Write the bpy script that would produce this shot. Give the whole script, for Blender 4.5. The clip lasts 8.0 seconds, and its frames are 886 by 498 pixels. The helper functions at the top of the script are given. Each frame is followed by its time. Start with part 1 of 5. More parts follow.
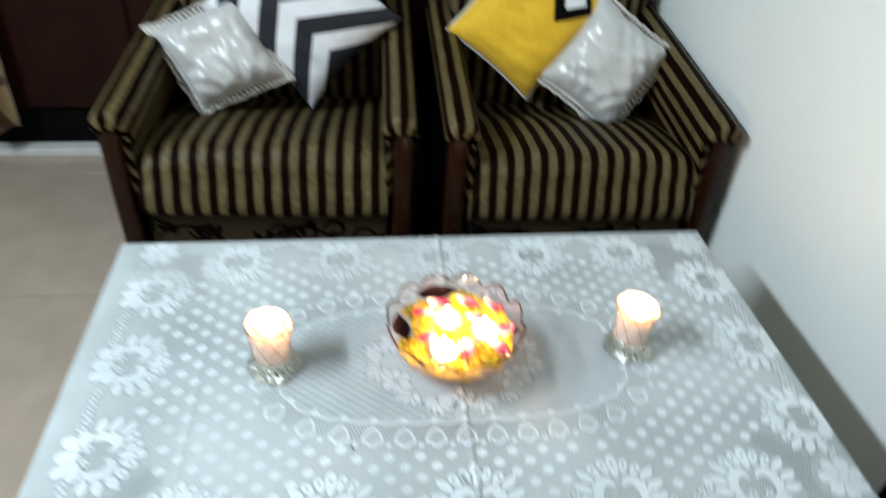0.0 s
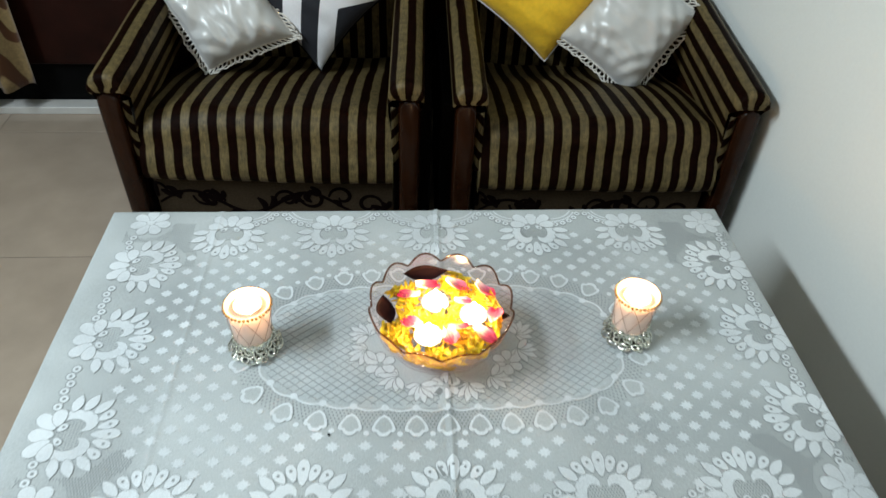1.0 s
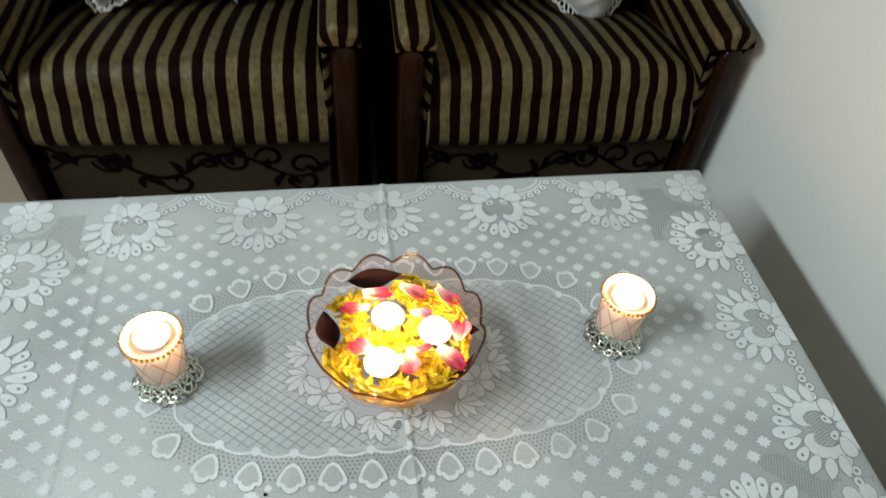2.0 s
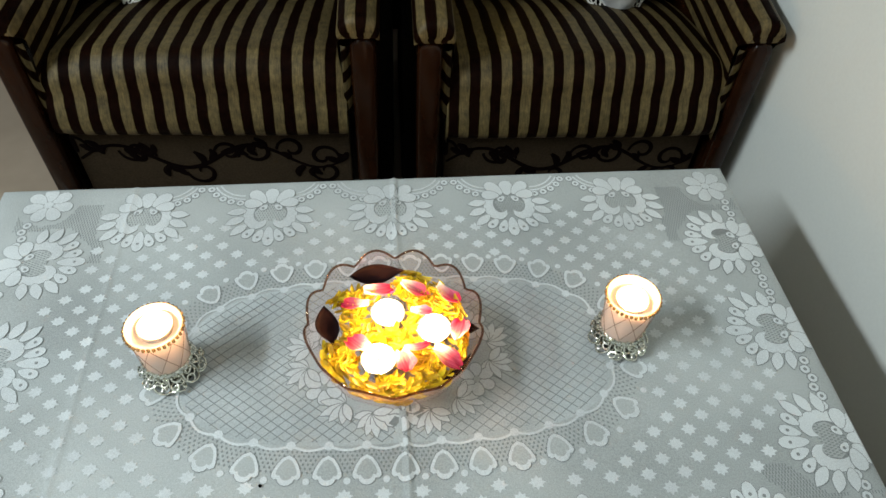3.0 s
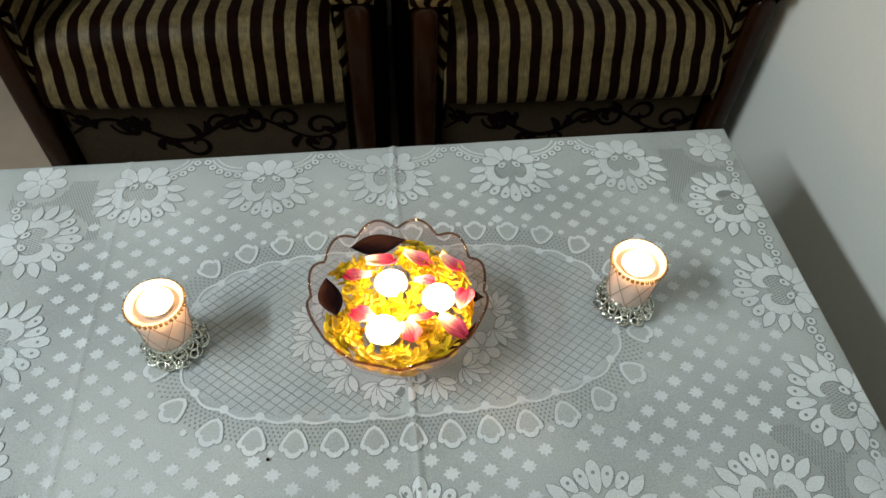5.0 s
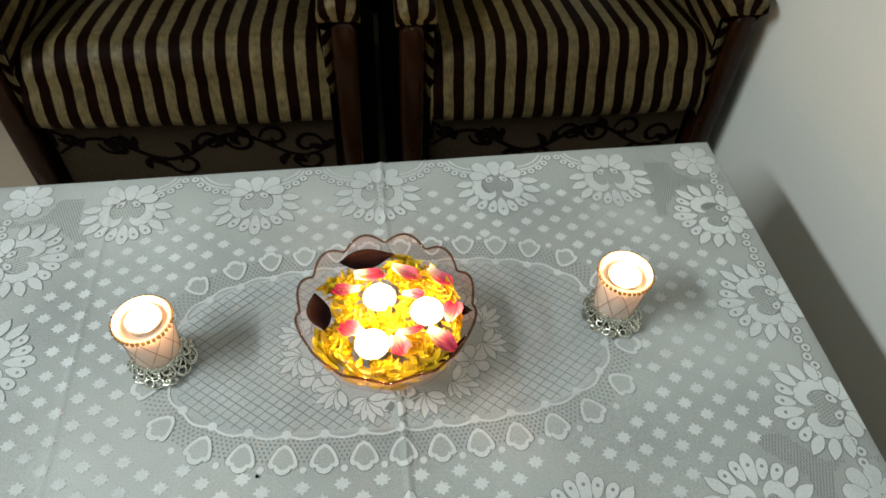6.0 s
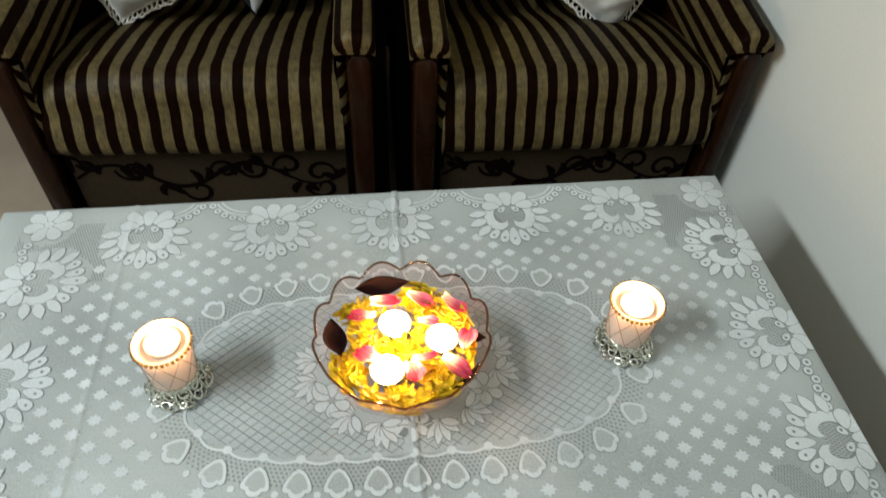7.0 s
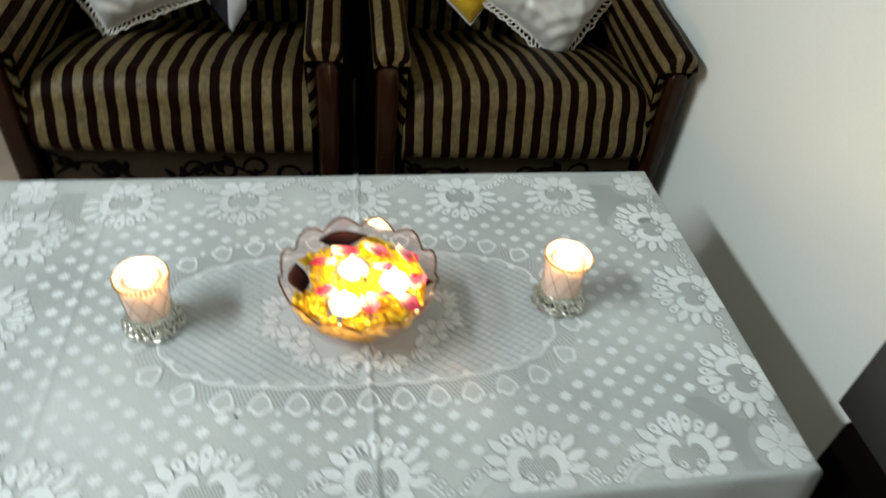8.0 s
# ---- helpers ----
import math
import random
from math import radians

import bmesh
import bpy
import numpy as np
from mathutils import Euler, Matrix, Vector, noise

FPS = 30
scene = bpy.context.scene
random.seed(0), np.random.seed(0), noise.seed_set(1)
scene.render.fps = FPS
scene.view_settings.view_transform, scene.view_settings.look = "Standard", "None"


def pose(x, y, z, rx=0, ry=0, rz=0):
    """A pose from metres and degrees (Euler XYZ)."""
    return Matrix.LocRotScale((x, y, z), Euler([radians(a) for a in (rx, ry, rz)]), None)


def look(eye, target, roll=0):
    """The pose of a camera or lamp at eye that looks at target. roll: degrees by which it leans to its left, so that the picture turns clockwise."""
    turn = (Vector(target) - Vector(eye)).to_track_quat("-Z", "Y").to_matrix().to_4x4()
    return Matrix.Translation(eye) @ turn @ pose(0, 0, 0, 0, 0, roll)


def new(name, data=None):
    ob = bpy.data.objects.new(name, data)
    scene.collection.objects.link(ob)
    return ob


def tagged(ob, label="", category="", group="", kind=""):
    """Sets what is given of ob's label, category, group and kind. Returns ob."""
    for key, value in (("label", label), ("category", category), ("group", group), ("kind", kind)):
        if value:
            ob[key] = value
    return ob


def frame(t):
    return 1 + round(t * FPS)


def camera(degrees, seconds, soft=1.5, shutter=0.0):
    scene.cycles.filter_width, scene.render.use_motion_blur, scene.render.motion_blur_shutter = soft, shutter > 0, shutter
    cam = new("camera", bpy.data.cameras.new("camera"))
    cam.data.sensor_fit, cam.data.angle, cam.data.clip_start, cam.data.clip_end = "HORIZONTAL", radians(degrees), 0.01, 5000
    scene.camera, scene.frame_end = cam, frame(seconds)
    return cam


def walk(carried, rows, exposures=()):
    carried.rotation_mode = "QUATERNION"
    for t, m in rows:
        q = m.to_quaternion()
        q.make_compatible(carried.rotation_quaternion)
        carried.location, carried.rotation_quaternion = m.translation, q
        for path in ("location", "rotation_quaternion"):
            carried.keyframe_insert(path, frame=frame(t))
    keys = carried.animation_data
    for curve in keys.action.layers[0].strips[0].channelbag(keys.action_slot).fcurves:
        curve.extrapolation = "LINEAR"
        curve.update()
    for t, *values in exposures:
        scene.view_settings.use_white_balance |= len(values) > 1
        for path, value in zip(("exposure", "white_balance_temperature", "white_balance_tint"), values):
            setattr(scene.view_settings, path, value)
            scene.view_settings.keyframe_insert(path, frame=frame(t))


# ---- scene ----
cam = camera(64.4, 8.0, soft=1.5, shutter=0.8)
PATH = [
    (0, (-0.145, -0.71, 1.225), (0.102, 0.868, 0.021), 4.0),
    (0.1, (-0.145, -0.707, 1.199), (0.134, 0.851, -0.024), 4.4),
    (0.2, (-0.133, -0.692, 1.236), (0.157, 0.834, -0.024), 5.0),
    (0.4, (-0.121, -0.688, 1.241), (0.15, 0.861, 0.005), 4.7),
    (0.5, (-0.113, -0.685, 1.237), (0.143, 0.858, -0.011), 4.7),
    (1, (-0.07, -0.654, 1.224), (0.07, 0.853, -0.084), 2.9),
    (1.5, (-0.072, -0.522, 1.205), (0.115, 0.935, -0.153), 2.7),
    (2, (-0.064, -0.447, 1.174), (0.229, 0.877, -0.295), 5.7),
    (2.2, (-0.052, -0.436, 1.175), (0.196, 0.87, -0.319), 5.6),
    (3.3, (-0.016, -0.451, 1.181), (0.159, 0.863, -0.317), 3.2),
    (3.5, (-0.021, -0.457, 1.178), (0.159, 0.835, -0.337), 2.8),
    (4, (-0.022, -0.448, 1.172), (0.202, 0.747, -0.416), 3.8),
    (4.5, (-0.023, -0.43, 1.174), (0.161, 0.76, -0.423), 2.8),
    (4.7, (-0.024, -0.431, 1.172), (0.151, 0.786, -0.406), 2.6),
    (5.8, (-0.017, -0.437, 1.171), (0.191, 0.826, -0.365), 2.4),
    (6, (-0.022, -0.439, 1.171), (0.191, 0.84, -0.351), 2.7),
    (6.5, (-0.025, -0.452, 1.173), (0.176, 0.875, -0.31), 3.0),
    (7, (-0.039, -0.449, 1.178), (0.175, 0.897, -0.286), 3.1),
    (7.5, (-0.062, -0.483, 1.163), (0.206, 0.954, -0.201), 2.6),
    (7.8, (-0.068, -0.557, 1.151), (0.276, 0.908, -0.166), 5.2),
    (7.9, (-0.062, -0.596, 1.161), (0.282, 0.86, -0.166), 6.1),
    (8, (-0.044, -0.62, 1.156), (0.279, 0.838, -0.174), 6.5),
]
walk(cam, [(t, look(eye, target, roll)) for t, eye, target, roll in PATH],
     exposures=[(0.0, 0.62, 5930, 14), (1.0, 0.38, 6170, 14), (2.0, 0.18, 6460, 14), (3.5, 0.13, 6420, 14), (4.0, -0.03, 6420, 14), (4.5, -0.08, 6460, 14),
                (6.0, 0.01, 6780, 14), (7.0, 0.14, 6700, 14), (8.0, 0.30, 6590, 14)])

# ---- world and light ----
world = bpy.data.worlds.new("world")
scene.world = world
world.use_nodes = True
world.node_tree.nodes["Background"].inputs[0].default_value = (0.6, 0.75, 0.9, 1)
world.node_tree.nodes["Background"].inputs[1].default_value = 0.3

TUBE = (-1.79, -0.50, 2.27)      # middle of the fluorescent tube
TUBE_POWER = 50.0
FLAME = 530.0                    # strength of each candle flame
lamp_data = bpy.data.lights.new("tube_light", "AREA")
lamp_data.shape, lamp_data.size, lamp_data.size_y = "RECTANGLE", 1.2, 0.12
lamp_data.energy, lamp_data.color = TUBE_POWER, (0.83, 0.965, 0.99)
lamp = new("tube_glow", lamp_data)
d = Vector((1.0, 0, -0.62)).normalized()
zz = -d
xx = Vector((0, 1, 0))
yy = zz.cross(xx)
lamp.matrix_world = Matrix.Translation(Vector(TUBE) + d * 0.03) @ Matrix((xx, yy, zz)).transposed().to_4x4()


# ---- materials ----
def material(name, color, rough=0.6, metal=0.0, scale=40.0, vary=0.12, bump=0.15, coat=0.0, sheen=0.0, big=3.0, depth=0.002, spec=0.5):
    """A surface with variation at two scales and a fine relief."""
    m = bpy.data.materials.new(name)
    m.use_nodes = True
    nt = m.node_tree
    b = nt.nodes["Principled BSDF"]
    tc = nt.nodes.new("ShaderNodeTexCoord")
    n1, n2 = nt.nodes.new("ShaderNodeTexNoise"), nt.nodes.new("ShaderNodeTexNoise")
    n1.inputs["Scale"].default_value, n2.inputs["Scale"].default_value = scale, big
    n1.inputs["Detail"].default_value = 4
    for n in (n1, n2):
        nt.links.new(tc.outputs["Object"], n.inputs["Vector"])
    add = nt.nodes.new("ShaderNodeMath")
    nt.links.new(n1.outputs["Fac"], add.inputs[0])
    nt.links.new(n2.outputs["Fac"], add.inputs[1])
    mr = nt.nodes.new("ShaderNodeMapRange")
    mr.inputs["From Min"].default_value, mr.inputs["From Max"].default_value = 0.6, 1.4
    mr.inputs["To Min"].default_value, mr.inputs["To Max"].default_value = 1 - vary, 1 + vary
    nt.links.new(add.outputs[0], mr.inputs["Value"])
    mul = nt.nodes.new("ShaderNodeVectorMath")
    mul.operation = "SCALE"
    mul.inputs[0].default_value = color
    nt.links.new(mr.outputs[0], mul.inputs["Scale"])
    nt.links.new(mul.outputs[0], b.inputs["Base Color"])
    b.inputs["Roughness"].default_value, b.inputs["Metallic"].default_value = rough, metal
    b.inputs["Coat Weight"].default_value, b.inputs["Sheen Weight"].default_value = coat, sheen
    b.inputs["Specular IOR Level"].default_value = spec
    if bump:
        bp = nt.nodes.new("ShaderNodeBump")
        bp.inputs["Strength"].default_value, bp.inputs["Distance"].default_value = bump, depth
        nt.links.new(n1.outputs["Fac"], bp.inputs["Height"])
        nt.links.new(bp.outputs[0], b.inputs["Normal"])
    return m


def base_socket(m):
    """The Principled node, and the socket that feeds its colour."""
    b = m.node_tree.nodes["Principled BSDF"]
    return b, b.inputs["Base Color"].links[0].from_socket


def node(nt, kind, **inputs):
    n = nt.nodes.new(kind)
    for key, value in inputs.items():
        n.inputs[key].default_value = value
    return n


def two_tone(m, fac, other):
    """Mixes the colour of m towards other by the socket fac."""
    b, old = base_socket(m)
    mix = m.node_tree.nodes.new("ShaderNodeMix")
    mix.data_type = "RGBA"
    mix.inputs["B"].default_value = (*other, 1)
    m.node_tree.links.new(fac, mix.inputs["Factor"])
    m.node_tree.links.new(old, mix.inputs["A"])
    m.node_tree.links.new(mix.outputs["Result"], b.inputs["Base Color"])
    return mix


def striped(name, tan, brown, period, share):
    """Woven stripes across the mesh's own 'band' measure, in metres."""
    m = material(name, tan, 0.8, scale=350, vary=0.35, bump=0.5, depth=0.0012, spec=0.05)
    nt = m.node_tree
    at = nt.nodes.new("ShaderNodeAttribute")
    at.attribute_name = "band"
    tc = nt.nodes.new("ShaderNodeTexCoord")
    wob = node(nt, "ShaderNodeTexNoise", Scale=14.0)
    nt.links.new(tc.outputs["Object"], wob.inputs["Vector"])
    off = nt.nodes.new("ShaderNodeMath")
    off.operation = "MULTIPLY_ADD"
    off.inputs[1].default_value = 0.006
    nt.links.new(wob.outputs["Fac"], off.inputs[0])
    nt.links.new(at.outputs["Fac"], off.inputs[2])
    div = nt.nodes.new("ShaderNodeMath")
    div.operation = "DIVIDE"
    div.inputs[1].default_value = period
    nt.links.new(off.outputs[0], div.inputs[0])
    fr = nt.nodes.new("ShaderNodeMath")
    fr.operation = "FRACT"
    nt.links.new(div.outputs[0], fr.inputs[0])
    ramp = nt.nodes.new("ShaderNodeValToRGB")
    e = ramp.color_ramp.elements
    e[0].position, e[0].color = 0.0, (1, 1, 1, 1)
    e[1].position, e[1].color = 0.03, (0, 0, 0, 1)
    for pos, v in ((share - 0.02, 0), (share + 0.02, 1)):
        n = e.new(pos)
        n.color = (v, v, v, 1)
    nt.links.new(fr.outputs[0], ramp.inputs[0])
    two_tone(m, ramp.outputs[0], brown)
    # long floats of yarn: streaks along the stripes, with worn and lighter patches
    mp = nt.nodes.new("ShaderNodeMapping")
    mp.inputs["Scale"].default_value = (420, 55, 55)
    yarn, wear = node(nt, "ShaderNodeTexNoise", Scale=1.0, Detail=3.0), node(nt, "ShaderNodeTexNoise", Scale=70.0, Detail=4.0)
    nt.links.new(tc.outputs["Object"], mp.inputs["Vector"])
    nt.links.new(mp.outputs[0], yarn.inputs["Vector"])
    nt.links.new(tc.outputs["Object"], wear.inputs["Vector"])
    both = nt.nodes.new("ShaderNodeMath")
    both.operation = "ADD"
    nt.links.new(yarn.outputs["Fac"], both.inputs[0])
    nt.links.new(wear.outputs["Fac"], both.inputs[1])
    tone = nt.nodes.new("ShaderNodeMapRange")
    tone.inputs["From Min"].default_value, tone.inputs["From Max"].default_value = 0.70, 1.30
    tone.inputs["To Min"].default_value, tone.inputs["To Max"].default_value = 0.50, 1.50
    nt.links.new(both.outputs[0], tone.inputs["Value"])
    b, old = base_socket(m)
    sc = nt.nodes.new("ShaderNodeVectorMath")
    sc.operation = "SCALE"
    nt.links.new(old, sc.inputs[0])
    nt.links.new(tone.outputs[0], sc.inputs["Scale"])
    nt.links.new(sc.outputs[0], b.inputs["Base Color"])
    shine = nt.nodes.new("ShaderNodeMapRange")
    shine.inputs["To Min"].default_value, shine.inputs["To Max"].default_value = 0.26, 0.02
    nt.links.new(ramp.outputs[0], shine.inputs["Value"])
    b = nt.nodes["Principled BSDF"]
    b.inputs["Roughness"].default_value = 0.52
    nt.links.new(shine.outputs[0], b.inputs["Specular IOR Level"])
    return m


def see_through(name, tint, rough=0.03, gloss=0.25, milky=0.0):
    """Thin clear glass or water: tinted, with a gloss that grows at a slant and a share that scatters."""
    m = bpy.data.materials.new(name)
    m.use_nodes = True
    nt = m.node_tree
    nt.nodes.remove(nt.nodes["Principled BSDF"])
    out = nt.nodes["Material Output"]
    tr = nt.nodes.new("ShaderNodeBsdfTransparent")
    tr.inputs[0].default_value = (*tint, 1)
    gl = nt.nodes.new("ShaderNodeBsdfGlossy")
    gl.inputs["Roughness"].default_value = rough
    lw = node(nt, "ShaderNodeLayerWeight", Blend=0.5)
    pw = nt.nodes.new("ShaderNodeMath")
    pw.operation = "POWER"
    pw.inputs[1].default_value = 4.0
    nt.links.new(lw.outputs["Facing"], pw.inputs[0])
    fr = nt.nodes.new("ShaderNodeMath")
    fr.operation = "MULTIPLY_ADD"
    fr.inputs[1].default_value, fr.inputs[2].default_value = gloss, 0.025
    nt.links.new(pw.outputs[0], fr.inputs[0])
    mix = nt.nodes.new("ShaderNodeMixShader")
    nt.links.new(fr.outputs[0], mix.inputs[0])
    nt.links.new(tr.outputs[0], mix.inputs[1])
    nt.links.new(gl.outputs[0], mix.inputs[2])
    last = mix
    if milky:
        scatter = node(nt, "ShaderNodeBsdfTranslucent", Color=(0.95, 0.80, 0.78, 1))
        last = nt.nodes.new("ShaderNodeMixShader")
        last.inputs[0].default_value = milky
        nt.links.new(mix.outputs[0], last.inputs[1])
        nt.links.new(scatter.outputs[0], last.inputs[2])
    nt.links.new(last.outputs[0], out.inputs["Surface"])
    return m


def leafy(name, color, rough, through_share, vary=0.3, by_island=False):
    """Thin stuff that lets some light through: petals, wax, shades."""
    m = material(name, color, rough, scale=60, vary=vary, bump=0.1)
    nt = m.node_tree
    b, old = base_socket(m)
    tl = nt.nodes.new("ShaderNodeBsdfTranslucent")
    if by_island:
        geo = nt.nodes.new("ShaderNodeNewGeometry")
        hs = nt.nodes.new("ShaderNodeHueSaturation")
        mr = node(nt, "ShaderNodeMapRange")
        mr.inputs["To Min"].default_value, mr.inputs["To Max"].default_value = 0.55, 1.20
        nt.links.new(geo.outputs["Random Per Island"], mr.inputs["Value"])
        nt.links.new(mr.outputs[0], hs.inputs["Value"])
        mh = node(nt, "ShaderNodeMapRange")
        mh.inputs["To Min"].default_value, mh.inputs["To Max"].default_value = 0.480, 0.512
        nt.links.new(geo.outputs["Random Per Island"], mh.inputs["Value"])
        nt.links.new(mh.outputs[0], hs.inputs["Hue"])
        nt.links.new(old, hs.inputs["Color"])
        old = hs.outputs[0]
        nt.links.new(old, b.inputs["Base Color"])
    nt.links.new(old, tl.inputs["Color"])
    mix = nt.nodes.new("ShaderNodeMixShader")
    mix.inputs[0].default_value = through_share
    nt.links.new(b.outputs[0], mix.inputs[1])
    nt.links.new(tl.outputs[0], mix.inputs[2])
    nt.links.new(mix.outputs[0], nt.nodes["Material Output"].inputs["Surface"])
    return m


def glowing(name, color, strength):
    m = bpy.data.materials.new(name)
    m.use_nodes = True
    b = m.node_tree.nodes["Principled BSDF"]
    b.inputs["Base Color"].default_value = (*color, 1)
    b.inputs["Emission Color"].default_value = (*color, 1)
    b.inputs["Emission Strength"].default_value = strength
    return m


STRIPE = striped("striped_chenille", (0.102, 0.0735, 0.0285), (0.0054, 0.0017, 0.0008), 0.0401, 0.50)
BROCADE = material("brocade_ground", (0.040, 0.028, 0.0165), 0.8, scale=300, vary=0.4, bump=0.5, spec=0.05)
VINE = material("brocade_vine", (0.0035, 0.0015, 0.0014), 0.8, scale=200, vary=0.3, bump=0.3, spec=0.03)
MAHOGANY = material("dark_mahogany", (0.0150, 0.0045, 0.0014), 0.19, scale=30, vary=0.35, bump=0.04, spec=0.20)
PAINT = material("white_wall_paint", (0.73, 0.745, 0.70), 0.6, scale=160, vary=0.03, bump=0.08, big=1.2)
CEILING_PAINT = material("white_ceiling_paint", (0.52, 0.52, 0.50), 0.8, scale=120, vary=0.03, bump=0.05)
TILE = material("beige_vitrified_tile", (0.39, 0.31, 0.235), 0.16, scale=9, vary=0.16, bump=0.0, big=1.7)
GROUT = material("beige_grout", (0.24, 0.19, 0.145), 0.8, scale=80, vary=0.15, bump=0.1)
MARBLE = material("white_marble", (0.62, 0.60, 0.56), 0.3, scale=18, vary=0.1, bump=0.02)
CABINET = material("dark_red_veneer", (0.0165, 0.0038, 0.0024), 0.35, scale=14, vary=0.5, bump=0.04, big=2.0, spec=0.14)
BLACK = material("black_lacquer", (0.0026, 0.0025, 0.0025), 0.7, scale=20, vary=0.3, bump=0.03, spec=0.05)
GOLD_CLOTH = material("gold_brocade", (0.46, 0.32, 0.14), 0.45, scale=120, vary=0.3, bump=0.4, sheen=0.3)
NET = material("grey_lace_net", (0.405, 0.427, 0.417), 0.85, scale=700, vary=0.32, bump=0.5, big=6.0, depth=0.0006)
LACE = material("white_lace_thread", (0.590, 0.618, 0.618), 0.85, scale=800, vary=0.28, bump=0.5, big=8.0, depth=0.0006)
EYELET = material("open_lace_gap", (0.262, 0.278, 0.272), 0.9, scale=600, vary=0.25, bump=0.3)
FILL = material("speckled_lace_fill", (0.43, 0.462, 0.46), 0.85, scale=520, vary=0.28, bump=0.4, big=10, depth=0.0006)
TABLE_WOOD = material("table_wood", (0.09, 0.035, 0.018), 0.35, scale=25, vary=0.3, bump=0.05)
GLASS = see_through("pinkish_bowl_glass", (0.985, 0.94, 0.935), milky=0.014)
RIM = see_through("amber_rim_glass", (0.60, 0.42, 0.34), gloss=0.6)
WATER = see_through("clear_water", (0.93, 0.90, 0.86))
YELLOW = leafy("yellow_petal", (0.80, 0.60, 0.008), 0.55, 0.30, by_island=True)
DARK_LEAF = material("dark_dry_leaf", (0.018, 0.005, 0.006), 0.75, scale=120, vary=0.3, bump=0.2, spec=0.15)
WAX = leafy("white_wax", (0.85, 0.80, 0.70), 0.4, 0.3, vary=0.05)
SHADE = leafy("peach_glass_shade", (0.93, 0.81, 0.73), 0.35, 0.48, vary=0.06)
SILVER = material("ornate_silver_metal", (0.78, 0.78, 0.70), 0.14, 1.0, scale=200, vary=0.35, bump=0.3)
TARNISH = material("tarnished_metal", (0.06, 0.06, 0.05), 0.35, 0.8, scale=200, vary=0.4, bump=0.2)
GOLD = material("gold_bead_trim", (0.65, 0.42, 0.18), 0.25, 1.0, scale=200, vary=0.3, bump=0.2)
WIRE = material("brown_wire", (0.42, 0.27, 0.19), 0.4, 0.4, scale=100, vary=0.2, bump=0.0)
CUP = material("tea_light_cup", (0.75, 0.75, 0.74), 0.25, 0.9, scale=100, vary=0.1, bump=0.05)
WICK = material("charred_wick", (0.01, 0.01, 0.01), 0.9, scale=300, vary=0.3, bump=0.0)
FIRE = glowing("candle_flame", (1.0, 0.62, 0.25), FLAME)
TUBE_GLASS = glowing("fluorescent_tube", (0.86, 0.97, 1.0), 6.0)
WHITE_PLASTIC = material("white_plastic", (0.75, 0.75, 0.73), 0.4, scale=60, vary=0.04, bump=0.02)
SATIN = material("silver_satin", (0.53, 0.525, 0.50), 0.33, 0.1, scale=25, vary=0.08, bump=0.1, sheen=0.3)
CROCHET = material("white_crochet_cord", (0.66, 0.63, 0.57), 0.8, scale=500, vary=0.2, bump=0.4)
MUSTARD = material("mustard_velvet", (0.70, 0.42, 0.010), 0.8, scale=90, vary=0.16, bump=0.3, sheen=0.1)
COTTON = material("white_cotton", (0.68, 0.68, 0.70), 0.85, scale=300, vary=0.08, bump=0.3)
GREY_THROW = material("slate_grey_throw", (0.030, 0.033, 0.032), 0.85, scale=150, vary=0.25, bump=0.4)
ORANGE = material("burnt_orange_cloth", (0.10, 0.028, 0.006), 0.8, scale=150, vary=0.25, bump=0.3)


def rose_material():
    """Rose petal: white at its base, deep pink towards its tip."""
    m = leafy("pink_rose_petal", (0.62, 0.030, 0.085), 0.5, 0.45, vary=0.2)
    nt = m.node_tree
    b = nt.nodes["Principled BSDF"]
    at = nt.nodes.new("ShaderNodeAttribute")
    at.attribute_name = "band"
    ramp = nt.nodes.new("ShaderNodeValToRGB")
    e = ramp.color_ramp.elements
    e[0].position, e[0].color = 0.12, (0.90, 0.80, 0.80, 1)
    e[1].position, e[1].color = 0.90, (0.42, 0.010, 0.075, 1)
    n = e.new(0.48)
    n.color = (0.68, 0.14, 0.26, 1)
    # veins run along the petal and break the edge of the colour
    tc, mp = nt.nodes.new("ShaderNodeTexCoord"), nt.nodes.new("ShaderNodeMapping")
    mp.inputs["Scale"].default_value = (26, 420, 26)
    vein = node(nt, "ShaderNodeTexNoise", Scale=1.0, Detail=3.0)
    nt.links.new(tc.outputs["Object"], mp.inputs["Vector"])
    nt.links.new(mp.outputs[0], vein.inputs["Vector"])
    lean = nt.nodes.new("ShaderNodeMath")
    lean.operation = "MULTIPLY_ADD"
    lean.inputs[1].default_value = 0.75
    nt.links.new(vein.outputs["Fac"], lean.inputs[0])
    back = nt.nodes.new("ShaderNodeMath")
    back.operation = "SUBTRACT"
    back.inputs[1].default_value = 0.375
    nt.links.new(at.outputs["Fac"], lean.inputs[2])
    nt.links.new(lean.outputs[0], back.inputs[0])
    nt.links.new(back.outputs[0], ramp.inputs[0])
    for n in nt.nodes:
        if n.type in ("BSDF_PRINCIPLED", "BSDF_TRANSLUCENT"):
            nt.links.new(ramp.outputs[0], n.inputs[0])
    return m


ROSE = rose_material()


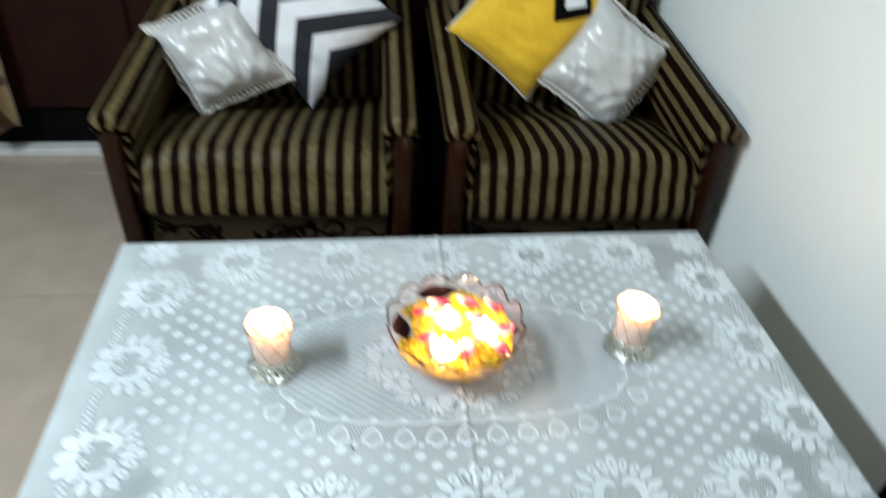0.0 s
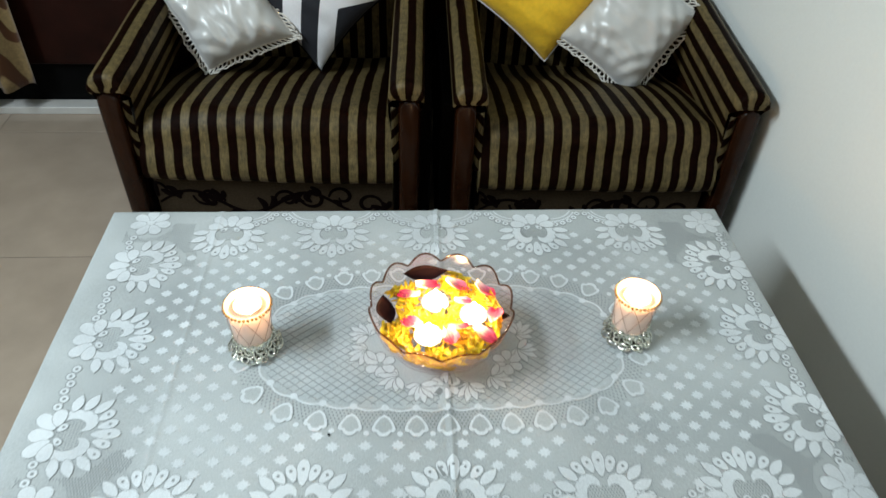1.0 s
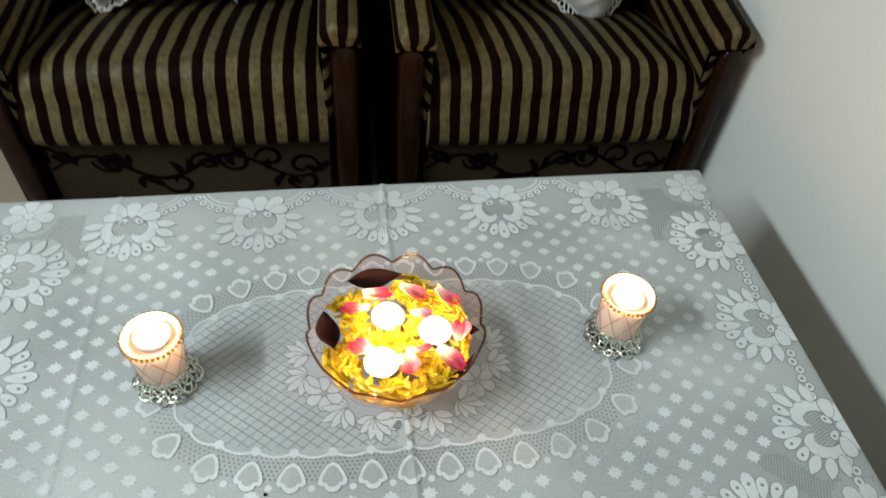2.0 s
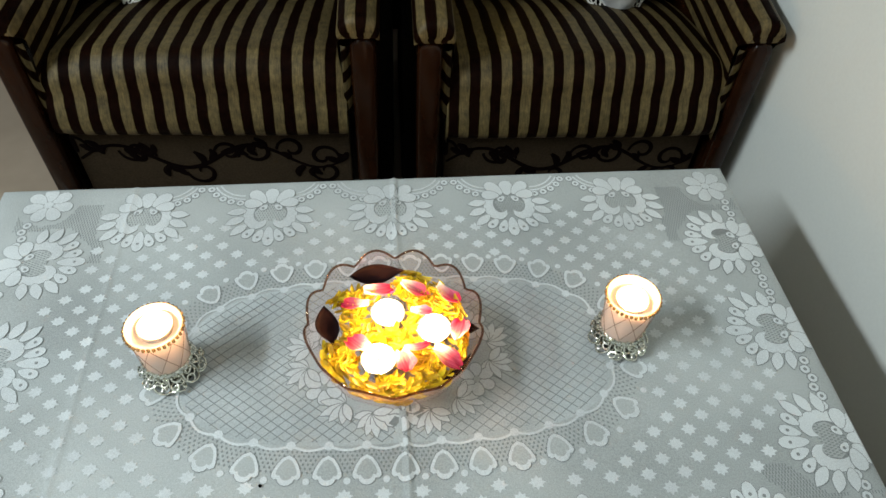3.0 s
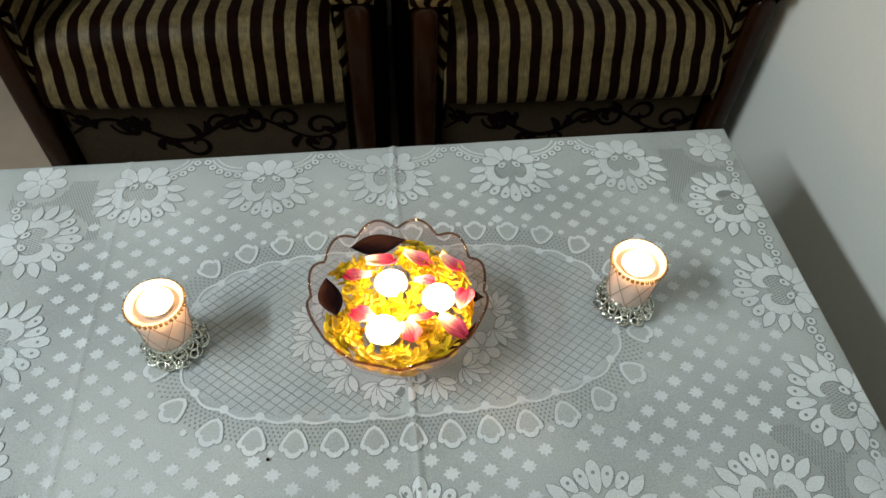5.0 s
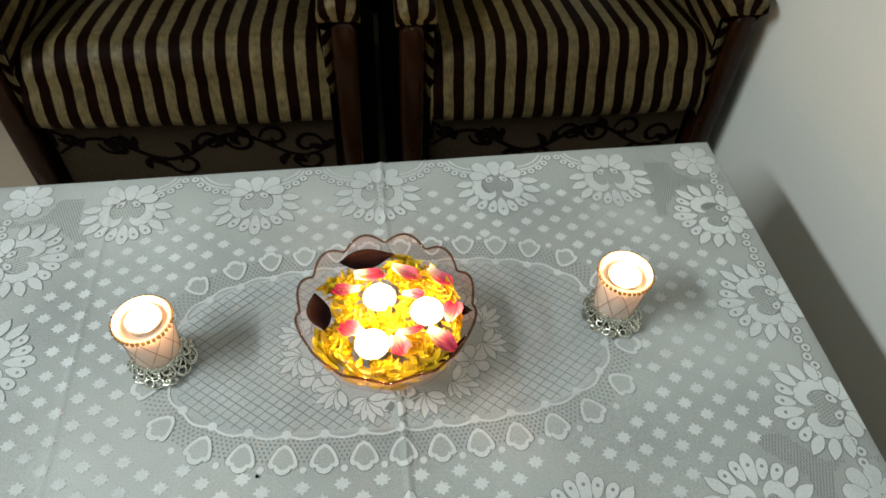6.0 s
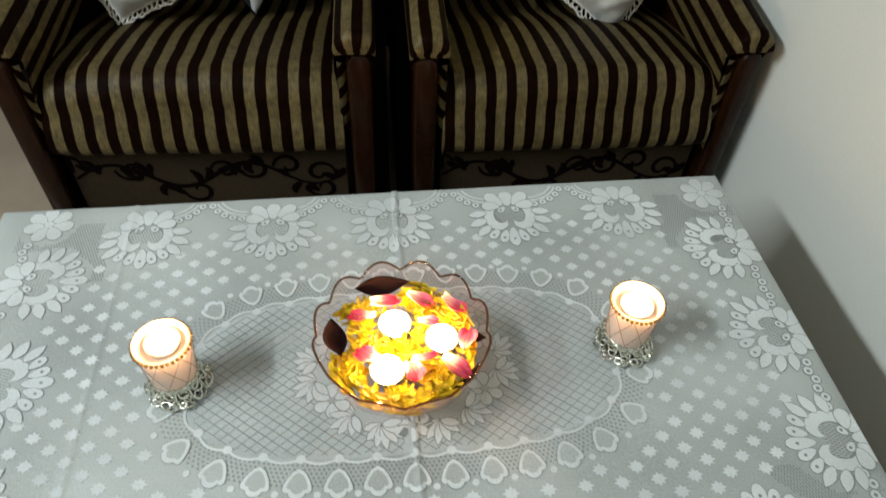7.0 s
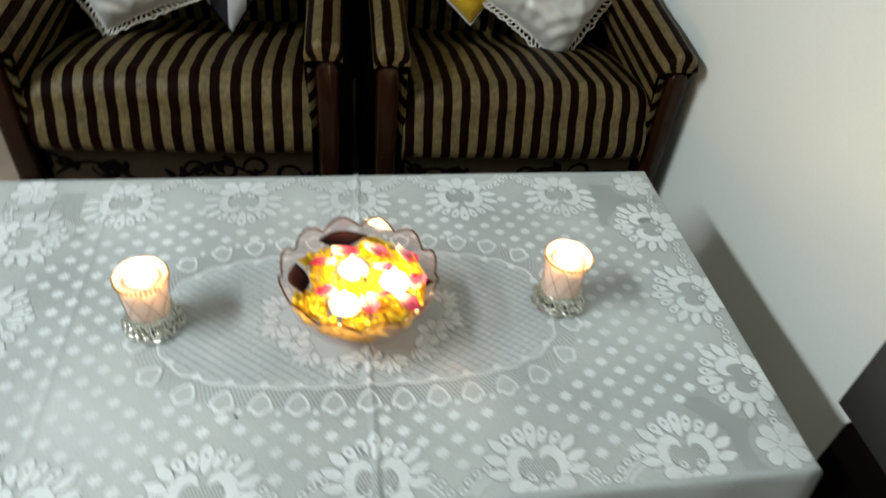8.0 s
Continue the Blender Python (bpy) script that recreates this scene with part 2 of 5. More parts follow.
def chevron_material():
    """White cotton with navy chevrons, on the cushion's own square."""
    m = material("navy_chevron_cotton", (0.70, 0.70, 0.72), 0.85, scale=300, vary=0.08, bump=0.3)
    nt = m.node_tree
    at = nt.nodes.new("ShaderNodeAttribute")
    at.attribute_name = "band"
    fr = nt.nodes.new("ShaderNodeMath")
    fr.operation = "FRACT"
    nt.links.new(at.outputs["Fac"], fr.inputs[0])
    gt = nt.nodes.new("ShaderNodeMath")
    gt.operation = "GREATER_THAN"
    gt.inputs[1].default_value = 0.5
    nt.links.new(fr.outputs[0], gt.inputs[0])
    two_tone(m, gt.outputs[0], (0.010, 0.011, 0.016))
    return m


CHEVRON = chevron_material()


def gold_pattern(m):
    """Brown scrolls woven into the gold curtain."""
    nt = m.node_tree
    tc = nt.nodes.new("ShaderNodeTexCoord")
    w = node(nt, "ShaderNodeTexWave", Scale=6.0, Distortion=9.0, Detail=1.0)
    w.wave_type = "RINGS"
    nt.links.new(tc.outputs["Object"], w.inputs["Vector"])
    ramp = nt.nodes.new("ShaderNodeValToRGB")
    e = ramp.color_ramp.elements
    e[0].position, e[1].position = 0.55, 0.68
    nt.links.new(w.outputs["Fac"], ramp.inputs[0])
    two_tone(m, ramp.outputs[0], (0.13, 0.045, 0.012))


gold_pattern(GOLD_CLOTH)


def tile_tones(m):
    """Each floor tile a shade of its own."""
    nt = m.node_tree
    b, old = base_socket(m)
    oi = nt.nodes.new("ShaderNodeObjectInfo")
    mr = nt.nodes.new("ShaderNodeMapRange")
    mr.inputs["To Min"].default_value, mr.inputs["To Max"].default_value = 0.94, 1.05
    nt.links.new(oi.outputs["Random"], mr.inputs["Value"])
    sc = nt.nodes.new("ShaderNodeVectorMath")
    sc.operation = "SCALE"
    nt.links.new(old, sc.inputs[0])
    nt.links.new(mr.outputs[0], sc.inputs["Scale"])
    nt.links.new(sc.outputs[0], b.inputs["Base Color"])


tile_tones(TILE)


# ---- mesh helpers ----
def part(name, bm, mat, parent=None, label="", smooth=True):
    """Links a bmesh as one mesh object, under its thing or part."""
    bmesh.ops.recalc_face_normals(bm, faces=bm.faces)
    me = bpy.data.meshes.new(name)
    bm.to_mesh(me)
    bm.free()
    if smooth:
        me.polygons.foreach_set("use_smooth", [True] * len(me.polygons))
    me.materials.append(mat)
    ob = new(name, me)
    if parent:
        ob.parent = parent
    if label:
        ob["label"] = label
    return ob


def thing(name, m, label, category, group="", kind=""):
    ob = tagged(new(name), label, category, group, kind)
    ob.matrix_world = m
    return ob


def box(bm, x0, x1, y0, y1, z0, z1, bevel=0.0):
    b2 = bmesh.new()
    vs = [b2.verts.new((x, y, z)) for x in (x0, x1) for y in (y0, y1) for z in (z0, z1)]
    for f in ((0, 1, 3, 2), (4, 6, 7, 5), (0, 4, 5, 1), (2, 3, 7, 6), (0, 2, 6, 4), (1, 5, 7, 3)):
        b2.faces.new([vs[i] for i in f])
    if bevel:
        bmesh.ops.bevel(b2, geom=b2.edges[:], offset=bevel, segments=3, affect="EDGES", profile=0.5)
    merge(bm, b2)


def merge(bm, b2):
    vmap = {}
    for v in b2.verts:
        vmap[v] = bm.verts.new(v.co)
    for f in b2.faces:
        bm.faces.new([vmap[v] for v in f.verts])
    b2.free()


def sheet(bm, rows, closed=False, band=None, bands=None):
    """Faces between rows of points. bands: the measure at each point."""
    grid = [[bm.verts.new(p) for p in row] for row in rows]
    if bands is not None:
        lay = bm.verts.layers.float.get("band") or bm.verts.layers.float.new("band")
        for row, values in zip(grid, bands):
            for v, value in zip(row, values):
                v[lay] = value
    n = len(grid[0])
    for i in range(len(grid) - 1):
        for j in range(n if closed else n - 1):
            k = (j + 1) % n
            bm.faces.new((grid[i][j], grid[i][k], grid[i + 1][k], grid[i + 1][j]))
    return grid


def lathe(bm, profile, n=32, wave=None, centre=(0, 0)):
    """Turns (r, z) points about a vertical axis; wave(angle, i) scales r."""
    rows = []
    for i, (r, z) in enumerate(profile):
        row = []
        for k in range(n):
            a = 2 * math.pi * k / n
            s, dz = wave(a, i) if wave else (1, 0)
            row.append((centre[0] + r * s * math.cos(a), centre[1] + r * s * math.sin(a), z + dz))
        rows.append(row)
    return sheet(bm, rows, closed=True)


def tube(bm, pts, r, n=6, closed=False):
    """A round cord through the points."""
    pts = [Vector(p) for p in pts]
    rows = []
    for i, p in enumerate(pts):
        a = pts[i - 1] if (i or closed) else pts[i]
        b = pts[(i + 1) % len(pts)] if (closed or i + 1 < len(pts)) else pts[i]
        d = (b - a).normalized() if (b - a).length else Vector((0, 0, 1))
        u = d.orthogonal().normalized() if abs(d.z) > 0.95 else d.cross(Vector((0, 0, 1))).normalized()
        w = d.cross(u)
        rr = r(i / max(1, len(pts) - 1)) if callable(r) else r
        rows.append([p + rr * (math.cos(2 * math.pi * k / n) * u + math.sin(2 * math.pi * k / n) * w) for k in range(n)])
    if closed:
        rows.append(rows[0])
    sheet(bm, rows, closed=True)


def ball(bm, c, r, n=8, flat=1.0):
    rows = []
    for i in range(n // 2 + 1):
        a = math.pi * i / (n // 2)
        rr = max(1e-5, math.sin(a)) * r
        rows.append([(c[0] + rr * math.cos(2 * math.pi * k / n), c[1] + rr * math.sin(2 * math.pi * k / n), c[2] - flat * r * math.cos(a)) for k in range(n)])
    sheet(bm, rows, closed=True)


# ---- the room ----
X0, X1, Y0, Y1, H = -1.86, 0.752, -3.4, 1.56, 2.7


def slab(name, x0, x1, y0, y1, z0, z1, mat, label):
    bm = bmesh.new()
    box(bm, x0, x1, y0, y1, z0, z1)
    return tagged(part(name, bm, mat, smooth=False), label, name.split("_")[0], kind="structure")


FLOOR = slab("floor", X0 - 0.2, X1 + 0.2, Y0 - 0.2, Y1 + 0.2, -0.12, -0.002, GROUT, "polished beige vitrified tile floor with fine joints")
slab("ceiling", X0 - 0.2, X1 + 0.2, Y0 - 0.2, Y1 + 0.2, H, H + 0.12, CEILING_PAINT, "plain white painted ceiling")
slab("wall_east", X1, X1 + 0.2, Y0, Y1, 0.0, H, PAINT, "plain white painted wall beside the table")
slab("wall_west", X0 - 0.2, X0, Y0, Y1, 0.0, H, PAINT, "plain white painted wall")
slab("wall_north", X0 - 0.2, X1 + 0.2, Y1, Y1 + 0.2, 0.0, H, PAINT, "plain white painted wall behind the armchairs")
slab("wall_south", X0 - 0.2, X1 + 0.2, Y0 - 0.2, Y0, 0.0, H, PAINT, "plain white painted wall")
bm = bmesh.new()
box(bm, X0, -0.45, 1.450, Y1 - 0.002, 0.0, 0.026, 0.003)
tagged(part("trim_plinth", bm, MARBLE, smooth=False), "low white marble ledge along the wall", "plinth", kind="structure")

# fluorescent batten on the west wall
batten = thing("tube_lamp", pose(TUBE[0], TUBE[1], TUBE[2]), "white fluorescent tube batten high on the wall", "lamp")
bm = bmesh.new()
box(bm, X0 - TUBE[0] + 0.001, -0.032, -0.64, 0.64, -0.02, 0.04, 0.006)
part("housing", bm, WHITE_PLASTIC, batten)
bm = bmesh.new()
tube(bm, [(0, -0.6, 0.01), (0, 0.6, 0.01)], 0.014, 12)
part("tube", bm, TUBE_GLASS, batten, "lit white fluorescent tube")
for y in (-0.615, 0.615):
    bm = bmesh.new()
    box(bm, -0.033, 0.016, y - 0.014, y + 0.014, -0.012, 0.032, 0.004)
    part("end_cap", bm, WHITE_PLASTIC, batten)


# ---- dark cabinet and gold curtain along the north wall ----
def cabinet():
    c = thing("cabinet", pose(0, 0, 0.026), "dark reddish-brown varnished wooden cabinet on a marble ledge", "cabinet")
    bm = bmesh.new()
    box(bm, X0 + 0.004, 0.70, 1.50, Y1 - 0.004, 0.0, 0.136, 0.002)
    box(bm, -0.448, 0.70, 1.502, Y1 - 0.004, -0.026, 0.0, 0.002)
    part("recessed_base", bm, BLACK, c, "black recessed base", smooth=False)
    bm = bmesh.new()
    box(bm, X0 + 0.004, 0.70, 1.492, Y1 - 0.004, 0.136, 1.9, 0.003)
    part("body", bm, CABINET, c, smooth=False)
    for i in range(5):
        x0 = -1.80 + i * 0.4975
        bm = bmesh.new()
        box(bm, x0 + 0.003, x0 + 0.4945, 1.472, 1.490, 0.14, 1.89, 0.004)
        door = part("door", bm, CABINET, c, smooth=False)
        bm = bmesh.new()
        hx = x0 + (0.42 if i % 2 == 0 else 0.035)
        tube(bm, [(hx, 1.472, 0.86), (hx, 1.45, 0.87), (hx, 1.45, 0.97), (hx, 1.472, 0.98)], 0.005, 8)
        part("handle", bm, SILVER, door, "metal pull handle")


cabinet()


def curtain():
    c = thing("curtain", pose(0, 0, 0), "gold brocade curtain with brown scroll pattern", "curtain")
    rows = []
    for i in range(30):
        z = 0.075 + 2.05 * i / 29
        row = []
        for j in range(90):
            u = j / 89
            x = -1.78 + 0.598 * u
            y = 1.405 + 0.028 * math.sin(u * 34 + 0.4 * math.sin(z * 2)) * (0.8 + 0.2 * math.cos(z * 3))
            row.append((x + 0.012 * math.sin(z * 2.2), y, z + (0.05 * u * u if i == 0 else 0)))
        rows.append(row)
    bm = bmesh.new()
    sheet(bm, rows)
    bmesh.ops.solidify(bm, geom=bm.faces[:], thickness=0.002)
    part("cloth", bm, GOLD_CLOTH, c)
    bm = bmesh.new()
    tube(bm, [(-1.85, 1.405, 2.13), (-1.1, 1.405, 2.13)], 0.012, 12)
    part("rod", bm, GOLD, c, "gilt curtain rod")
    for x in (-1.82, -1.15):
        bm = bmesh.new()
        tube(bm, [(x, 1.405, 2.13), (x, 1.48, 2.13), (x, Y1 - 0.001, 2.13)], 0.008, 8)
        part("bracket", bm, GOLD, c)


curtain()


# ---- armchairs ----
def ribbon(bm, pts, width, y):
    """A flat ribbon in the plane of the skirt, standing a little proud."""
    rows = []
    for i, p in enumerate(pts):
        a, b = Vector(pts[max(0, i - 1)]), Vector(pts[min(len(pts) - 1, i + 1)])
        d = (b - a).normalized()
        s = i / (len(pts) - 1)
        w = width * (0.35 + 0.65 * math.sin(math.pi * min(1, s * 0.9 + 0.1)))
        n = Vector((-d.y, d.x)) * w / 2
        p = Vector(p)
        rows.append([((p + n).x, y, (p + n).y), (p.x, y - 0.0016, p.y), ((p - n).x, y, (p - n).y)])
    sheet(bm, rows)


def armchair(m, label, shift):
    ch = thing("armchair", m, label, "armchair", "pair of striped armchairs")
    hw = 0.276
    # seat cushion
    prof = [(0.018, 0.285), (0.0, 0.283), (-0.014, 0.286), (-0.023, 0.296), (-0.026, 0.311), (-0.023, 0.331), (-0.014, 0.353)]
    for k in range(9):
        a = math.pi / 2 * k / 8
        prof.append((-0.004 + 0.055 - 0.055 * math.cos(a), 0.372 + 0.062 * math.sin(a)))
    for k in range(1, 15):
        s = k / 14
        prof.append((0.051 + 0.54 * s, 0.434 + 0.012 * math.sin(math.pi * min(1, s * 1.5)) - 0.122 * s))
    rows, bands = [], []
    for y, z in prof:
        row, bd = [], []
        for i in range(41):
            u = -1 + 2 * i / 40
            e = 0.014 * (abs(u) ** 6)
            top = max(0, z - 0.34) / 0.105
            row.append((hw * u, y + 0.006 * u * u + 0.004 * noise.noise((u * 3, y * 9, 1)), z + top * (0.012 * (1 - u * u) - e) + 0.003 * noise.noise((u * 4, y * 7, z * 4))))
            bd.append(hw * u + shift)
        rows.append(row)
        bands.append(bd)
    bm = bmesh.new()
    bm.verts.layers.float.new("band")
    sheet(bm, rows, bands=bands)
    for side in (0, 40):
        col = [r[side] for r in rows]
        low = [(x, y, 0.282) for x, y, z in col]
        sheet(bm, [col, low], bands=[[bands[0][side]] * len(col)] * 2)
    part("seat_cushion", bm, STRIPE, ch)
    # piping under the cushion front
    bm = bmesh.new()
    tube(bm, [(-hw + 2 * hw * i / 20, 0.012, 0.281) for i in range(21)], 0.004, 6)
    part("piping", bm, VINE, ch)
    # skirt with scrolling vines
    bm = bmesh.new()
    box(bm, -hw, hw, 0.018, 0.05, 0.10, 0.282, 0.004)
    skirt = part("skirt", bm, BROCADE, ch, "dull brown brocade with dark scrolls", smooth=False)
    bm = bmesh.new()
    rnd = random.Random(5)

    def stem(x):
        return 0.206 + 0.030 * math.sin((x + 0.27) * 2 * math.pi / 0.27)

    ribbon(bm, [(-hw + 0.006 + (2 * hw - 0.012) * k / 80, stem(-hw + (2 * hw - 0.012) * k / 80)) for k in range(81)], 0.010, 0.0165)
    for i in range(9):
        x0 = -0.250 + i * 0.0625 + rnd.uniform(-0.008, 0.008)
        up = 1 if i % 2 == 0 else -1
        z0, r0 = stem(x0), rnd.uniform(0.026, 0.034)
        turn = rnd.choice((-1, 1))
        cx, cz0 = x0 + turn * r0, z0 + up * 0.012
        curl = []
        for k in range(30):
            f = k / 29
            a = math.pi * (1 if turn > 0 else 0) - up * turn * f * 6.2
            r = r0 * (1 - 0.80 * f)
            curl.append((max(-hw + 0.004, min(hw - 0.004, cx + r * math.cos(a))), cz0 + r * math.sin(a)))
        ribbon(bm, curl, 0.0095, 0.0165)
        for k in range(3):
            a = rnd.uniform(0.4, 2.7) * up
            px = max(-hw + 0.03, min(hw - 0.03, x0 + rnd.uniform(-0.03, 0.03)))
            pz, size = stem(px), rnd.uniform(0.022, 0.036)
            leaf = [(px + f * size * math.cos(a) + 0.008 * math.sin(f * 3) * math.sin(a), pz + f * size * math.sin(a)) for f in [j / 8 for j in range(9)]]
            ribbon(bm, leaf, 0.016, 0.0163)
    part("vine_pattern", bm, VINE, skirt)
    # base rail, legs, posts, side panels
    bm = bmesh.new()
    box(bm, -hw, hw, 0.004, 0.05, 0.055, 0.10, 0.006)
    part("base_rail", bm, MAHOGANY, ch)
    for sx in (-1, 1):
        x = sx * 0.312
        bm = bmesh.new()
        outline = []
        for k in range(13):
            a = math.pi * k / 12
            outline.append((0.0235 * math.cos(a), 0.474 + 0.026 * math.sin(a)))
        outline += [(-0.0235, 0.3), (-0.021, 0.08), (-0.019, 0.0), (0.019, 0.0), (0.021, 0.08), (0.0235, 0.3)]
        rows = []
        for y, s in ((-0.012, 0.70), (-0.009, 0.88), (0.0, 1.0), (0.052, 1.0)):
            rows.append([(x + px * s, y, pz if pz < 0.4 else 0.44 + (pz - 0.44) * (0.55 + 0.45 * s)) for px, pz in outline])
        g = sheet(bm, rows, closed=True)
        bm.faces.new(g[0])
        bm.faces.new(g[-1])
        part("front_post", bm, MAHOGANY, ch)
        bm = bmesh.new()
        box(bm, x - 0.016, x + 0.016, 0.053, 0.635, 0.012, 0.455, 0.004)
        part("side_panel", bm, MAHOGANY, ch)
        # added black box outside the panel: stands in for deep shade between the chairs
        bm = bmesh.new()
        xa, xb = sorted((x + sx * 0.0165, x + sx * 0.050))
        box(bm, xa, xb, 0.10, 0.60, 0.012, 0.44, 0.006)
        part("gap_darkener", bm, BLACK, ch, "black box added to darken the gap beside the chair")
        bm = bmesh.new()
        box(bm, x - 0.022, x + 0.022, 0.636, 0.69, 0.0, 0.60, 0.006)
        part("back_leg", bm, MAHOGANY, ch)
        # padded arm: outer side, rolled top, inner side down to the seat
        sec = [(0.024, 0.452), (0.030, 0.47)]
        for k in range(11):
            a = math.pi * k / 10
            sec.append((0.038 * math.cos(a) - 0.007, 0.497 + 0.034 * math.sin(a)))
        sec += [(-0.046, 0.468), (-0.045, 0.44), (-0.040, 0.40), (-0.034, 0.37)]
        length = [0.0]
        for (a0, b0), (a1, b1) in zip(sec, sec[1:]):
            length.append(length[-1] + math.hypot(a1 - a0, b1 - b0))
        rows, bands = [], []
        steps = [(-0.020, 0.45), (-0.022, 0.72), (-0.018, 0.90), (-0.008, 1.0), (0.008, 1.0)] + [(0.03 + 0.62 * k / 12, 1.0) for k in range(13)]
        for y, s in steps:
            lift = 0.014 + 0.05 * max(0, y) / 0.6
            row = []
            for px, pz in sec:
                wob = 0.002 * noise.noise((px * 30, y * 10, 3 + sx))
                if pz < 0.472:
                    row.append((x + sx * px, max(y, 0.004), pz + lift + wob))
                else:
                    row.append((x + sx * ((px + 0.007) * (0.6 + 0.4 * s) - 0.007), y, 0.484 + (pz - 0.484) * s + lift + wob))
            rows.append(row)
            bands.append([v + 0.013 for v in length])
        bm = bmesh.new()
        bm.verts.layers.float.new("band")
        g = sheet(bm, rows, bands=bands)
        bm.faces.new([v for v, (px, pz) in zip(g[0], sec) if pz >= 0.472])
        part("arm_pad", bm, STRIPE, ch)
        # padded front edge of the inner side, between post and cushion
        rows, bands = [], []
        for k in range(17):
            z = 0.33 + 0.148 * k / 16
            row, bd = [], []
            for j in range(7):
                f = j / 6
                row.append((x - sx * (0.021 + 0.019 * f), 0.012 - 0.016 * math.sin(math.pi * (0.15 + 0.6 * f)), z))
                bd.append(0.9 * z + 0.9 * f * 0.024 + 0.2)
            rows.append(row)
            bands.append(bd)
        bm = bmesh.new()
        bm.verts.layers.float.new("band")
        sheet(bm, rows, bands=bands)
        bmesh.ops.solidify(bm, geom=bm.faces[:], thickness=0.004)
        part("arm_facing", bm, STRIPE, ch)
    # backrest
    rows, bands = [], []
    sec = [(0.545, 0.29), (0.535, 0.45), (0.55, 0.62), (0.585, 0.80), (0.61, 0.88), (0.64, 0.905), (0.67, 0.89), (0.685, 0.80), (0.68, 0.40), (0.68, 0.12)]
    for y, z in sec:
        row, bd = [], []
        for i in range(33):
            u = -1 + 2 * i / 32
            row.append((0.285 * u, y + 0.03 * u ** 4 - 0.012 * (1 - u * u) * (y < 0.63), z - 0.03 * u ** 6 * (z > 0.8)))
            bd.append(0.285 * u + 0.40)
        rows.append(row)
        bands.append(bd)
    bm = bmesh.new()
    bm.verts.layers.float.new("band")
    sheet(bm, rows, bands=bands)
    for side in (0, 32):
        col = [r[side] for r in rows]
        sheet(bm, [col, [(x, 0.65, min(z, 0.88)) for x, y, z in col]], bands=[[0.41] * len(col)] * 2)
    part("backrest", bm, STRIPE, ch)
    return ch


armchair(pose(-0.345, 0.676, 0, 0, 0, -2.4), "brown and gold striped armchair with mahogany posts", 0.3403)
armchair(pose(0.389, 0.636, 0, 0, 0, -1.6) @ Matrix.Diagonal((0.972, 1, 1, 1)), "brown and gold striped armchair with mahogany posts beside the wall", 0.3301)


